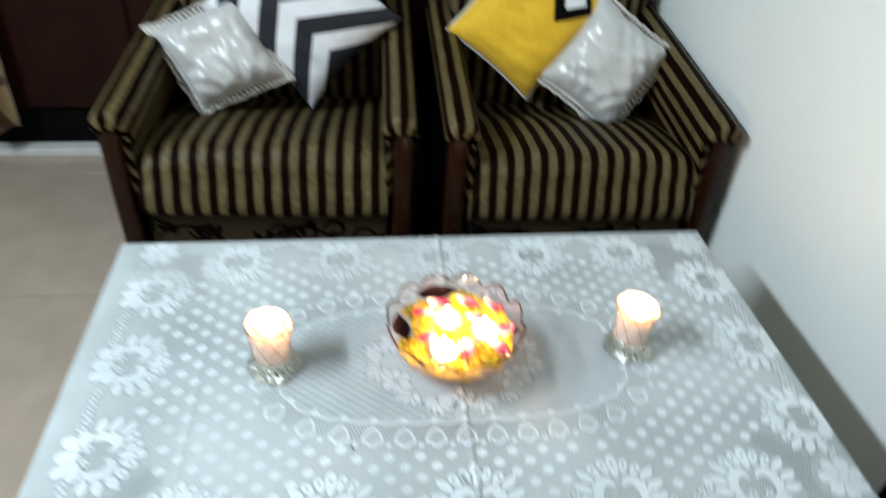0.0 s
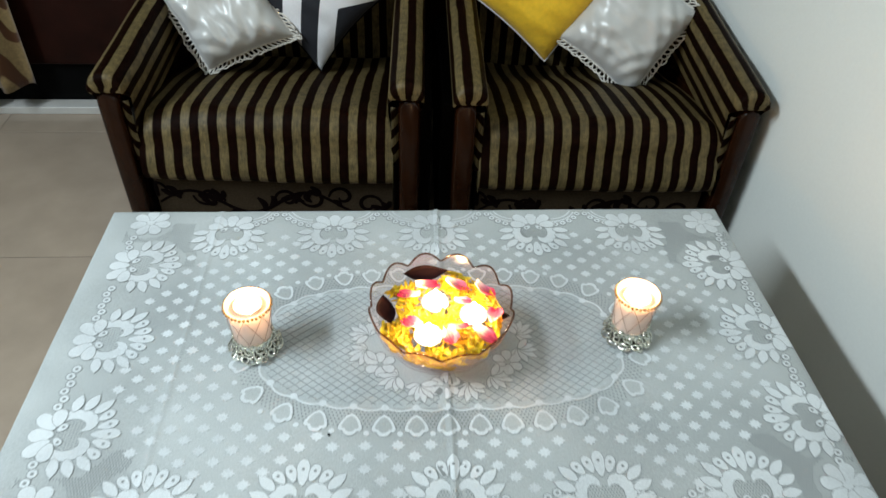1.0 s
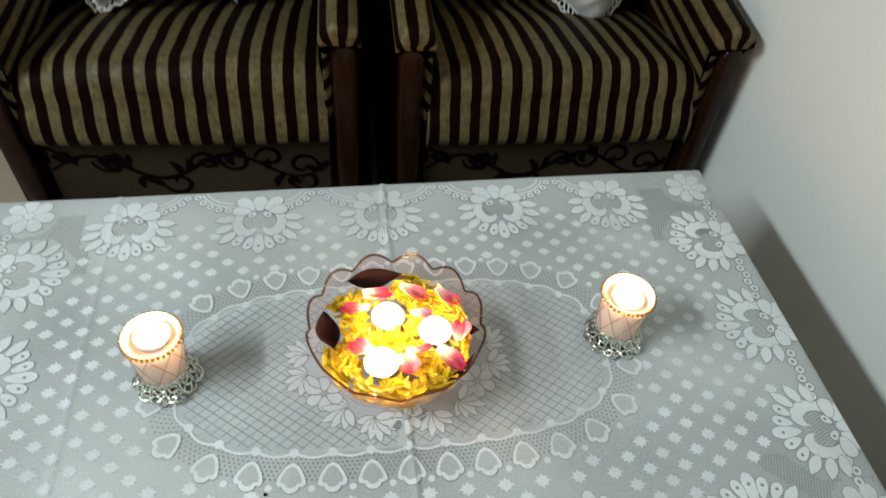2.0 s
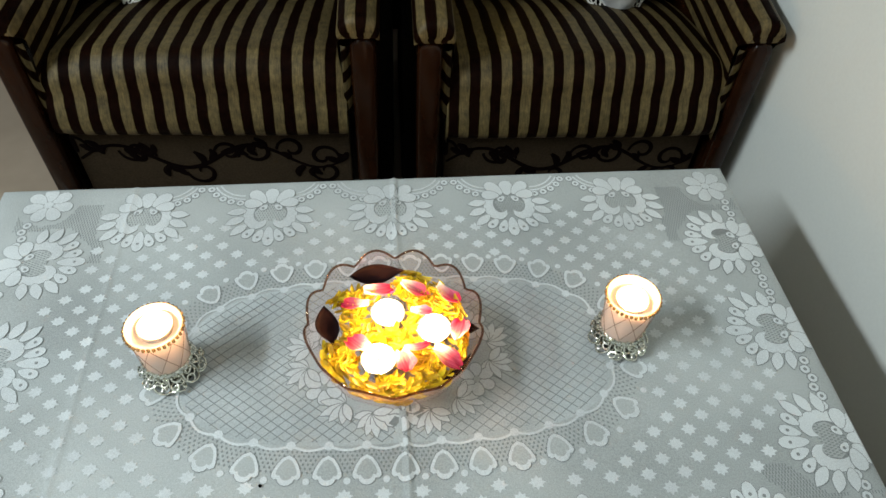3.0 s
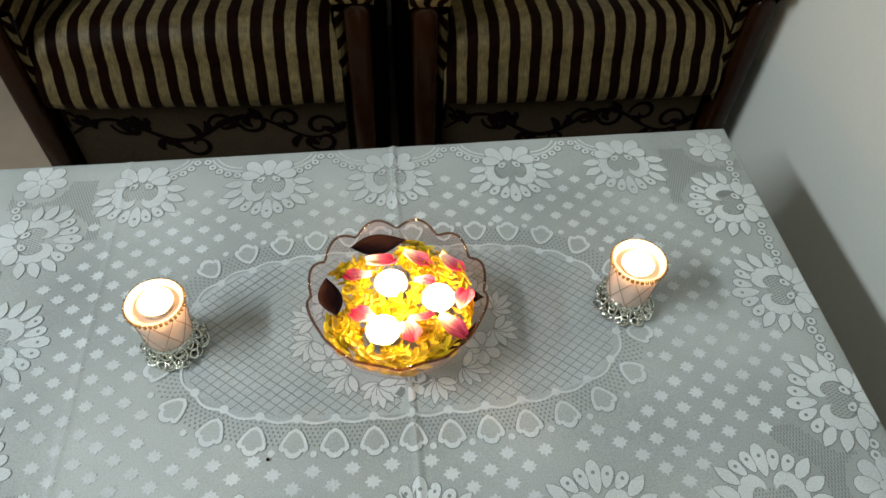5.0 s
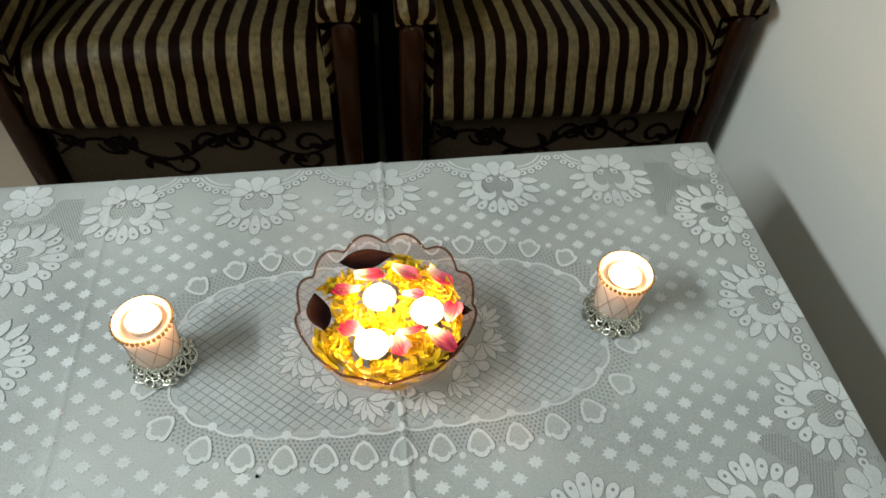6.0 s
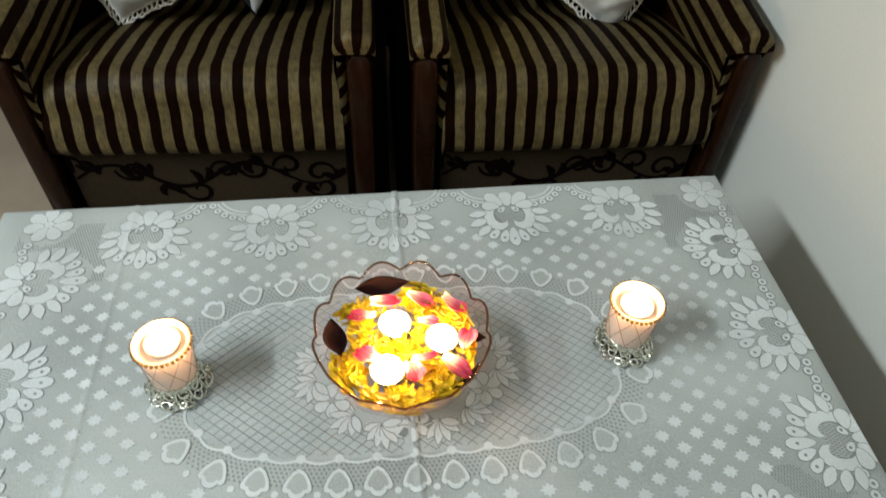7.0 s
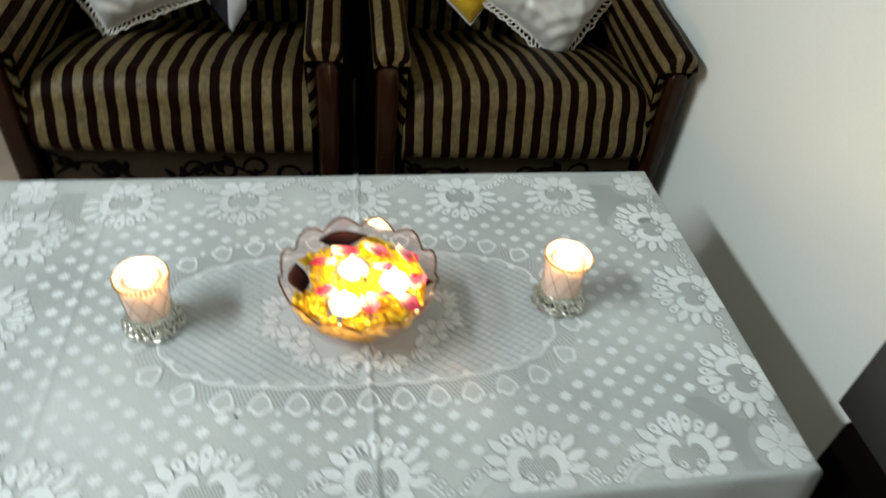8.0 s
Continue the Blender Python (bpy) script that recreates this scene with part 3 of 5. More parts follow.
# ---- cushions ----
def cushion(label, c, a, b, thick, mat, pinch=0.10, trim=False, bander=None, wrinkle=0.004, patches=(), fold=0.0):
    """A soft square cushion: middle c, half diagonals a (to its side corner) and b (to its top corner)."""
    c, a, b = Vector(c), Vector(a), Vector(b)
    n = a.cross(b).normalized()
    if n.y > 0:
        n = -n
    ob = thing("cushion", Matrix.Translation(c), label, "cushion", "loose cushions on the armchairs")

    def at(u, v, side):
        uu = u * (1 - pinch * (1 - v * v))
        vv = v * (1 - pinch * (1 - u * u))
        p, q = (uu + vv) / 2, (vv - uu) / 2
        h = thick * max(0.0, (1 - u ** 4) * (1 - v ** 4)) ** 0.62
        h += wrinkle * (1 - u ** 6) * (1 - v ** 6) * noise.noise((u * 2.2 + c.x * 9, v * 5.5, c.z * 7)) * 1.6
        if fold:
            soft_edge = (1 - u ** 6) * (1 - v ** 6)
            ways = ((abs(p), p * a.length / 0.040 + 0.8 * noise.noise((q * 2, p, c.x))), (max(0.0, -q) * 0.9, q * b.length / 0.046 + 0.9 * noise.noise((p * 2, q, c.z))))
            for near, turns in ways:
                h += fold * soft_edge * min(1.0, max(0.0, (near - 0.12) / 0.4)) * math.sin(2 * math.pi * turns)
        return p * a + q * b + side * h * n

    N = 56
    bm = bmesh.new()
    bm.verts.layers.float.new("band")
    for side in (1, -1):
        rows = [[at(-1 + 2 * i / N, -1 + 2 * j / N, side) for i in range(N + 1)] for j in range(N + 1)]
        bands = [[bander(-1 + 2 * i / N, -1 + 2 * j / N) if bander else 0.0 for i in range(N + 1)] for j in range(N + 1)]
        sheet(bm, rows, bands=bands)
    bmesh.ops.remove_doubles(bm, verts=bm.verts[:], dist=0.0005)
    cover = part("cover", bm, mat, ob)
    # seam piping
    bm = bmesh.new()
    edge = []
    for k in range(4):
        for i in range(20):
            s = -1 + 2 * i / 20
            u, v = ((s, -1), (1, s), (-s, 1), (-1, -s))[k]
            edge.append((u, v))
    if trim:
        for k in range(len(edge)):
            p0, p1 = at(*edge[k], 1), at(*edge[(k + 1) % len(edge)], 1)
            mid, d = (p0 + p1) / 2, (p1 - p0)
            out = mid.normalized()
            ring = []
            for q in range(8):
                t = 2 * math.pi * q / 8
                ring.append(mid + out * (0.0080 + 0.004 * noise.noise((k * 0.9, c.x * 9, 1))) + d * 1.15 * math.cos(t) + out * (0.0098 + 0.004 * noise.noise((k * 1.7, 3, c.z))) * math.sin(t) + n * 0.003 * math.sin(2 * t + k))
            tube(bm, ring, 0.0021, 5, closed=True)
        tube(bm, [at(u, v, 1) for u, v in edge], 0.002, 5, closed=True)
        part("crochet_trim", bm, CROCHET, ob, "white looped crochet edging")
    else:
        tube(bm, [at(u, v, 1) for u, v in edge], 0.0028, 5, closed=True)
        part("piping", bm, BLACK if mat is CHEVRON else COTTON, ob)
    for u0, u1, v0, v1, pm, h in patches:
        bm = bmesh.new()
        grid = [[(u0 + (u1 - u0) * i / 8, v0 + (v1 - v0) * j / 8) for i in range(9)] for j in range(9)]
        sheet(bm, [[at(p - q, p + q, 1) + n * h for p, q in row] for row in grid])
        part("patch", bm, pm, cover, "sewn-on square patch")
    return ob


cushion("silver satin cushion with white crochet edging", (-0.467, 1.014, 0.534), (0.161, -0.02, -0.049), (0.050, 0.050, 0.128), 0.066, SATIN, 0.07, True, wrinkle=0.007, fold=0.0032)
cushion("silver satin cushion with white crochet edging", (0.517, 0.998, 0.520), (0.171, -0.01, 0.036), (-0.022, 0.065, 0.168), 0.064, SATIN, 0.08, True, wrinkle=0.005, fold=0.0034)
cushion("white cushion with bold navy chevrons", (-0.262, 1.066, 0.622), (0.254, 0.0, -0.012), (-0.012, 0.047, 0.244), 0.05, CHEVRON, 0.13,
        bander=lambda u, v: min(4.95, (u - 0.67 * abs(v + 0.10) - 0.32) / 0.66 + 4.0))
cushion("mustard yellow velvet cushion with a black and white patch", (0.314, 1.066, 0.618), (0.212, 0.0, 0.036), (-0.010, 0.045, 0.208), 0.062, MUSTARD, 0.06,
        patches=((0.26, 0.74, -0.06, 0.24, BLACK, 0.003), (0.40, 0.66, 0.07, 0.22, COTTON, 0.005)))


# ---- chair at the near end of the wall ----
def wall_chair():
    ch = thing("side_chair", pose(0.69, -0.50, 0), "dark wooden chair with a slate grey throw beside the wall", "chair")
    for x in (-0.045, 0.035):
        for y in (-0.29, 0.31):
            bm = bmesh.new()
            box(bm, x - 0.02, x + 0.02, y - 0.02, y + 0.02, 0.0, 0.24, 0.005)
            part("leg", bm, BLACK, ch)
    bm = bmesh.new()
    box(bm, -0.078, 0.057, -0.32, 0.330, 0.241, 0.43, 0.02)
    part("seat", bm, VINE, ch, "dark brown upholstered seat")
    bm = bmesh.new()
    rows = []
    for i in range(25):
        y = -0.32 + 0.668 * i / 24
        row = []
        for k in range(17):
            t = math.pi * k / 16
            x = -0.010 - 0.066 * math.cos(t) * abs(math.cos(t)) ** -0.4
            z = 0.432 + 0.332 * math.sin(t) ** 0.45 + 0.006 * noise.noise((k * 0.5, y * 9, 2))
            end = 1 - 0.10 * abs(2 * i / 24 - 1) ** 8
            row.append((x + 0.003 * noise.noise((y * 8, z * 9, 5)), y, 0.432 + (z - 0.432) * end))
        rows.append(row)
    g = sheet(bm, rows, closed=True)
    bm.faces.new(g[0])
    bm.faces.new(g[-1])
    part("throw", bm, GREY_THROW, ch, "slate grey fabric throw")
    bm = bmesh.new()
    box(bm, -0.084, -0.079, -0.2, 0.22, 0.345, 0.395, 0.002)
    part("seat_cloth", bm, ORANGE, ch, "burnt orange cloth strip")


wall_chair()


# ---- table ----
TX0, TX1, TY0, TY1, TZ = -0.552, 0.520, -0.250, 0.342, 0.450


def table():
    t = thing("coffee_table", pose(0, 0, 0), "low wooden coffee table under a lace cloth", "table")
    bm = bmesh.new()
    box(bm, TX0 + 0.006, TX1 - 0.006, TY0 + 0.006, TY1 - 0.006, TZ - 0.032, TZ - 0.004, 0.006)
    part("tabletop", bm, TABLE_WOOD, t, smooth=False)
    for y in (TY0 + 0.06, TY1 - 0.08):
        bm = bmesh.new()
        box(bm, TX0 + 0.08, TX1 - 0.08, y, y + 0.02, TZ - 0.09, TZ - 0.033, 0.003)
        part("apron", bm, TABLE_WOOD, t, smooth=False)
    for x in (TX0 + 0.055, TX1 - 0.055):
        for y in (TY0 + 0.07, TY1 - 0.07):
            bm = bmesh.new()
            tube(bm, [(x, y, TZ - 0.034), (x, y, 0.3), (x, y, 0.15), (x, y, 0.0)], lambda s: 0.026 - 0.009 * s, 10)
            part("leg", bm, TABLE_WOOD, t)


table()

CREASES = ((0.004, 0.0030, 0.0040), (-0.372, 0.0012, 0.004))


def cz(x, y):
    """Height of the cloth over the tabletop: creases and faint ripples."""
    z = TZ + 0.0010 * noise.noise((x * 6, y * 6, 0.3)) + 0.0003 * noise.noise((x * 17, y * 17, 2))
    for cx, h, w in CREASES:
        z += h * math.exp(-((x - cx - 0.01 * (y - 0.04)) / w) ** 2)
    return z


def cloth():
    c = thing("tablecloth", pose(0, 0, 0), "white lace tablecloth with flower and heart patterns, creased from folding", "tablecloth")
    xs = [TX0 + (TX1 - TX0) * i / 64 for i in range(65)]
    for cx, h, w in CREASES:
        xs += [cx + w * k * 0.7 for k in range(-5, 6)]
    xs = sorted(set(xs))
    ys = [TY0 + (TY1 - TY0) * j / 36 for j in range(37)]
    bm = bmesh.new()
    g = sheet(bm, [[(x, y, cz(x, y)) for x in xs] for y in ys])
    rim = [(v, (0, -1)) for v in g[0][:-1]] + [(r[-1], (1, 0)) for r in g[:-1]] + [(v, (0, 1)) for v in g[-1][:0:-1]] + [(r[0], (-1, 0)) for r in g[:0:-1]]
    last = [v for v, n in rim]
    for off, dz in ((0.003, -0.001), (0.0055, -0.005), (0.007, -0.014), (0.009, -0.04), (0.012, -0.075), (0.014, -0.105)):
        ring = []
        for k, (v, n) in enumerate(rim):
            s = k / len(rim) * 2 * math.pi
            w = off + (0.006 * math.sin(s * 23) + 0.004 * math.sin(s * 41 + 1)) * (-dz / 0.105)
            corner = (abs(v.co.x - TX0) < 1e-6 or abs(v.co.x - TX1) < 1e-6) and (abs(v.co.y - TY0) < 1e-6 or abs(v.co.y - TY1) < 1e-6)
            nx, ny = n
            if corner:
                nx, ny = (-0.75 if v.co.x < 0 else 0.75), (-0.75 if v.co.y < 0 else 0.75)
            if n[0] and nx > 0 and not corner:
                w = off * 0.6
            ring.append(bm.verts.new((v.co.x + nx * w, v.co.y + ny * w, v.co.z + dz)))
        for k in range(len(rim)):
            q = (k + 1) % len(rim)
            bm.faces.new((last[k], last[q], ring[q], ring[k]))
        last = ring
    part("cloth", bm, NET, c, "grey-white lace net ground")
    return c


CLOTH = cloth()
TURNED = Matrix.Rotation(radians(-0.3), 2)
MID = Vector((0.0, 0.030))


def laid(x, y):
    """From the lace pattern's own plan to the table's."""
    return TURNED @ Vector((x, y)) + MID


def plan(x, y):
    """From the table's plan to the lace pattern's own."""
    return TURNED.transposed() @ (Vector((x, y)) - MID)


NORTH_X = (-0.347, -0.172, -0.001, 0.174, 0.343)
SOUTH_X = (-0.366, -0.183, 0.001, 0.184, 0.367)
EAST_SIDE = ((0.468, 0.191), (0.475, 0.038), (0.480, -0.117))
WEST_SIDE = ((-0.466, 0.204), (-0.471, 0.047), (-0.474, -0.112))
NORTH_Y, SOUTH_Y = 0.275, -0.215
# middle of each lace flower and the way its crown points
FLOWERS = [(x, NORTH_Y, -90) for x in NORTH_X] + [(x, SOUTH_Y, 90) for x in SOUTH_X] + [(x, y, 180) for x, y in EAST_SIDE] + [(x, y, 0) for x, y in WEST_SIDE]
CORNERS = ((0.483, 0.304), (-0.484, 0.313), (0.490, -0.218), (-0.492, -0.214))


def clear_of_flowers(x, y, front, side):
    """Whether a spot of the pattern lies outside every flower and corner rosette."""
    p = laid(x, y)
    for mx, my, way in FLOWERS:
        a = radians(way)
        u = (p.x - mx) * math.cos(a) + (p.y - my) * math.sin(a)
        v = abs(-(p.x - mx) * math.sin(a) + (p.y - my) * math.cos(a))
        if v < side and u < front - max(0.0, v - 0.022) * 0.9:
            return False
    return all(math.hypot(p.x - cx, p.y - cy) > 0.041 for cx, cy in CORNERS)


def clip(pts, x, keep_left):
    """The part of a flat outline on one side of an upright line."""
    out = []
    for i, p in enumerate(pts):
        q = pts[(i + 1) % len(pts)]
        inside_p, inside_q = (p.x <= x) == keep_left, (q.x <= x) == keep_left
        if inside_p:
            out.append(p)
        if inside_p != inside_q:
            out.append(p.lerp(q, (x - p.x) / (q.x - p.x)))
    return out


def folded(pts):
    """Cuts an outline along the cloth's creases, so that it bends over them."""
    pieces = [pts]
    for cx, h, w in CREASES:
        mid = cx + 0.01 * (sum(p.y for p in pts) / len(pts) - 0.04)
        for line in (mid - 1.8 * w, mid - 0.9 * w, mid, mid + 0.9 * w, mid + 1.8 * w):
            cut = []
            for piece in pieces:
                if min(p.x for p in piece) < line - 1e-5 and max(p.x for p in piece) > line + 1e-5:
                    cut += [half for half in (clip(piece, line, True), clip(piece, line, False)) if len(half) > 2]
                else:
                    cut.append(piece)
            pieces = cut
    return pieces


class Lace:
    """Collects flat raised shapes of one thread weight."""

    def __init__(self, up):
        self.bm, self.up = bmesh.new(), up

    def shape(self, pts):
        flat = []
        for p in pts:
            q = laid(*p)
            flat.append(Vector((min(max(q.x, TX0 + 0.001), TX1 - 0.001), min(max(q.y, TY0 + 0.001), TY1 - 0.001))))
        for piece in folded(flat):
            top, low = [], []
            for q in piece:
                z = cz(q.x, q.y)
                top.append(self.bm.verts.new((q.x, q.y, z + self.up)))
                low.append(self.bm.verts.new((q.x, q.y, z + self.up - 0.0004)))
            self.bm.faces.new(top)
            for i in range(len(piece)):
                k = (i + 1) % len(piece)
                self.bm.faces.new((top[k], top[i], low[i], low[k]))

    def ring(self, out, inn):
        """One closed band between two outlines."""
        loops = []
        for pts in (out, inn):
            loop = []
            for p in pts:
                q = laid(*p)
                loop.append(self.bm.verts.new((q.x, q.y, cz(q.x, q.y) + self.up)))
            loops.append(loop)
        for i in range(len(out)):
            k = (i + 1) % len(out)
            self.bm.faces.new((loops[0][i], loops[0][k], loops[1][k], loops[1][i]))

    def strip(self, pts, width, closed=False):
        n = len(pts)
        for i in range(n if closed else n - 1):
            a, b = Vector(pts[i]), Vector(pts[(i + 1) % n])
            d = (b - a).normalized()
            s = Vector((-d.y, d.x)) * width / 2
            e = d * width * 0.25
            self.shape([tuple(a - s - e), tuple(b - s + e), tuple(b + s + e), tuple(a + s - e)])


def petal_outline(c, ang, length, width, tip=0.0, n=12):
    """A rounded petal from c outwards; tip sharpens its end."""
    pts = []
    for k in range(n):
        t = 2 * math.pi * k / n
        s = (1 - math.cos(t)) / 2
        w = math.sin(t) * width / 2 * (0.55 + 0.45 * s) * (1 - tip * s ** 3)
        x, y = length * s, w
        pts.append((c[0] + x * math.cos(ang) - y * math.sin(ang), c[1] + x * math.sin(ang) + y * math.cos(ang)))
    return pts


def swell(pts, by):
    c = sum((Vector(p) for p in pts), Vector((0, 0))) / len(pts)
    return [tuple(Vector(p) + (Vector(p) - c).normalized() * by) for p in pts]


def finish(thread, gap, name, label):
    ob = part(name, thread.bm, LACE, CLOTH, label, smooth=False)
    tagged(part("openwork", gap.bm, EYELET, ob, "open gaps round the woven petals", smooth=False), kind="stuff")
    return ob


def flower_motif(cx, cy, ang, size=1.0):
    """Heart-shaped lace flower pointing along ang."""
    th, gp, hole, ground = Lace(0.0007), Lace(0.00045), Lace(0.00065), Lace(0.00055)
    petals = []

    def put(p):
        x, y = p[0] * size, p[1] * size
        return (cx + x * math.cos(ang) - y * math.sin(ang), cy + x * math.sin(ang) + y * math.cos(ang))

    def petal(c, a, length, w, tip=0.0, eye=False):
        out = petal_outline(c, a, length, w, tip)
        one = Lace(0.0008 + 0.00004 * len(petals))
        one.shape([put(p) for p in out])
        petals.append(one)
        gp.up = one.up - 0.00002
        gp.shape([put(p) for p in swell(out, 0.0008)])
        if eye:
            e = (c[0] + math.cos(a) * length * 0.62, c[1] + math.sin(a) * length * 0.62)
            hole.up = one.up + 0.00005
            hole.shape([put((e[0] + 0.0022 * math.cos(t), e[1] + 0.0022 * math.sin(t))) for t in [k * math.pi / 3 for k in range(6)]])

    # heart: thick lobes that meet at the crown, round a netted middle
    for s in (-1, 1):
        out, inn = [], []
        for k in range(17):
            t = radians(-78 + 216 * k / 16)
            out.append((-0.003 + 0.0275 * math.sin(t), s * (0.0180 + 0.0200 * math.cos(t) * (1.0 if t < 1.5 else 0.86))))
            inn.append((-0.006 + 0.0165 * math.sin(t), s * (0.0130 + 0.0108 * math.cos(t))))
        th.shape([put(p) for p in out + inn[::-1]])
        gp.shape([put(p) for p in swell(out, 0.0008)])
    ground.shape([put(p) for p in ((0.008, 0.0), (0.0115, 0.010), (0.006, 0.020), (-0.008, 0.0225), (-0.024, 0.012), (-0.027, 0.0), (-0.024, -0.012), (-0.008, -0.0225), (0.006, -0.020), (0.0115, -0.010))])
    for i in range(-5, 5):
        for j in range(-6, 7):
            x, y = -0.006 + i * 0.0042, (j + 0.5 * (i % 2)) * 0.0038
            if abs(y) < 0.020 and -0.024 < x < 0.008 and abs(y) < 0.030 + x:
                hole.shape([put((x + 0.0019 * math.cos(t), y + 0.0009 * math.sin(t))) for t in [k * math.pi / 3 for k in range(6)]])
    # crown of eyed petals, side leaves
    petal((0.0200, 0.0), 0.0, 0.0375, 0.0200, 0.0, True)
    for s in (-1, 1):
        petal((0.0255, s * 0.0095), s * 0.34, 0.0255, 0.0165, 0.0, True)
        petal((0.0235, s * 0.0205), s * 0.70, 0.0225, 0.0165, 0.0, True)
        petal((0.0150, s * 0.0315), s * 0.80, 0.0300, 0.0205, 0.9)
        petal((0.0020, s * 0.0360), s * 1.12, 0.0285, 0.0215, 0.9)
        petal((-0.0120, s * 0.0345), s * 1.42, 0.0275, 0.0210, 0.9)
    # rosette at the outer end
    petal((-0.024, 0), math.pi, 0.032, 0.026)
    for s in (-1, 1):
        petal((-0.026, s * 0.008), math.pi - s * 0.70, 0.034, 0.025)
        petal((-0.024, s * 0.012), math.pi - s * 1.45, 0.027, 0.023)
        petal((-0.022, s * 0.005), s * 0.8, 0.014, 0.012, 0.0, True)
    ob = part("flower_motif", th.bm, LACE, CLOTH, "white woven heart-shaped lace flower", smooth=False)
    for one in petals:
        part("petal", one.bm, LACE, ob, smooth=False)
    tagged(part("openwork", gp.bm, EYELET, ob, "open gaps round the woven petals", smooth=False), kind="stuff")
    part("net_middle", ground.bm, NET, ob, smooth=False)
    tagged(part("netting", hole.bm, EYELET, ob, "netted holes in the lace", smooth=False), kind="stuff")


def rosette(cx, cy, r, turn=0.0):
    th, gp, petals = Lace(0.0010), Lace(0.0005), []
    for k in range(7):
        a = turn + 2 * math.pi * k / 7
        out = petal_outline((cx + r * 0.18 * math.cos(a), cy + r * 0.18 * math.sin(a)), a, r * 0.82, r * 0.72)
        one = Lace(0.0006 + 0.00004 * k)
        one.shape(out)
        petals.append(one)
        gp.up = one.up - 0.00002
        gp.shape(swell(out, 0.0008))
    th.shape([(cx + r * 0.2 * math.cos(t), cy + r * 0.2 * math.sin(t)) for t in [k * math.pi / 4 for k in range(8)]])
    ob = finish(th, gp, "rosette_motif", "white woven lace rosette")
    for one in petals:
        part("petal", one.bm, LACE, ob, smooth=False)


def oval(a, b, s, power=3.1):
    """Point at the share s of the way round a squarish oval, even in length."""
    key = (a, b, power)
    if key not in oval.tables:
        pts, acc = [], [0.0]
        for k in range(721):
            t = 2 * math.pi * k / 720
            c, q = math.cos(t), math.sin(t)
            pts.append(Vector((a * math.copysign(abs(c) ** (2 / power), c), b * math.copysign(abs(q) ** (2 / power), q))))
        for p, q in zip(pts, pts[1:]):
            acc.append(acc[-1] + (q - p).length)
        oval.tables[key] = (pts, acc)
    pts, acc = oval.tables[key]
    want = (s % 1.0) * acc[-1]
    k = int(np.searchsorted(acc, want))
    k = min(max(k, 1), 720)
    f = (want - acc[k - 1]) / max(1e-9, acc[k] - acc[k - 1])
    return pts[k - 1].lerp(pts[k], f)


oval.tables = {}


def normal(a, b, s):
    d = oval(a, b, s + 0.002) - oval(a, b, s - 0.002)
    d.normalize()
    return Vector((d.y, -d.x))


HEARTS = 31
A2, B2 = 0.257, 0.1150      # the garland
RIM_OUT = 0.0275             # from the garland out to the hearts


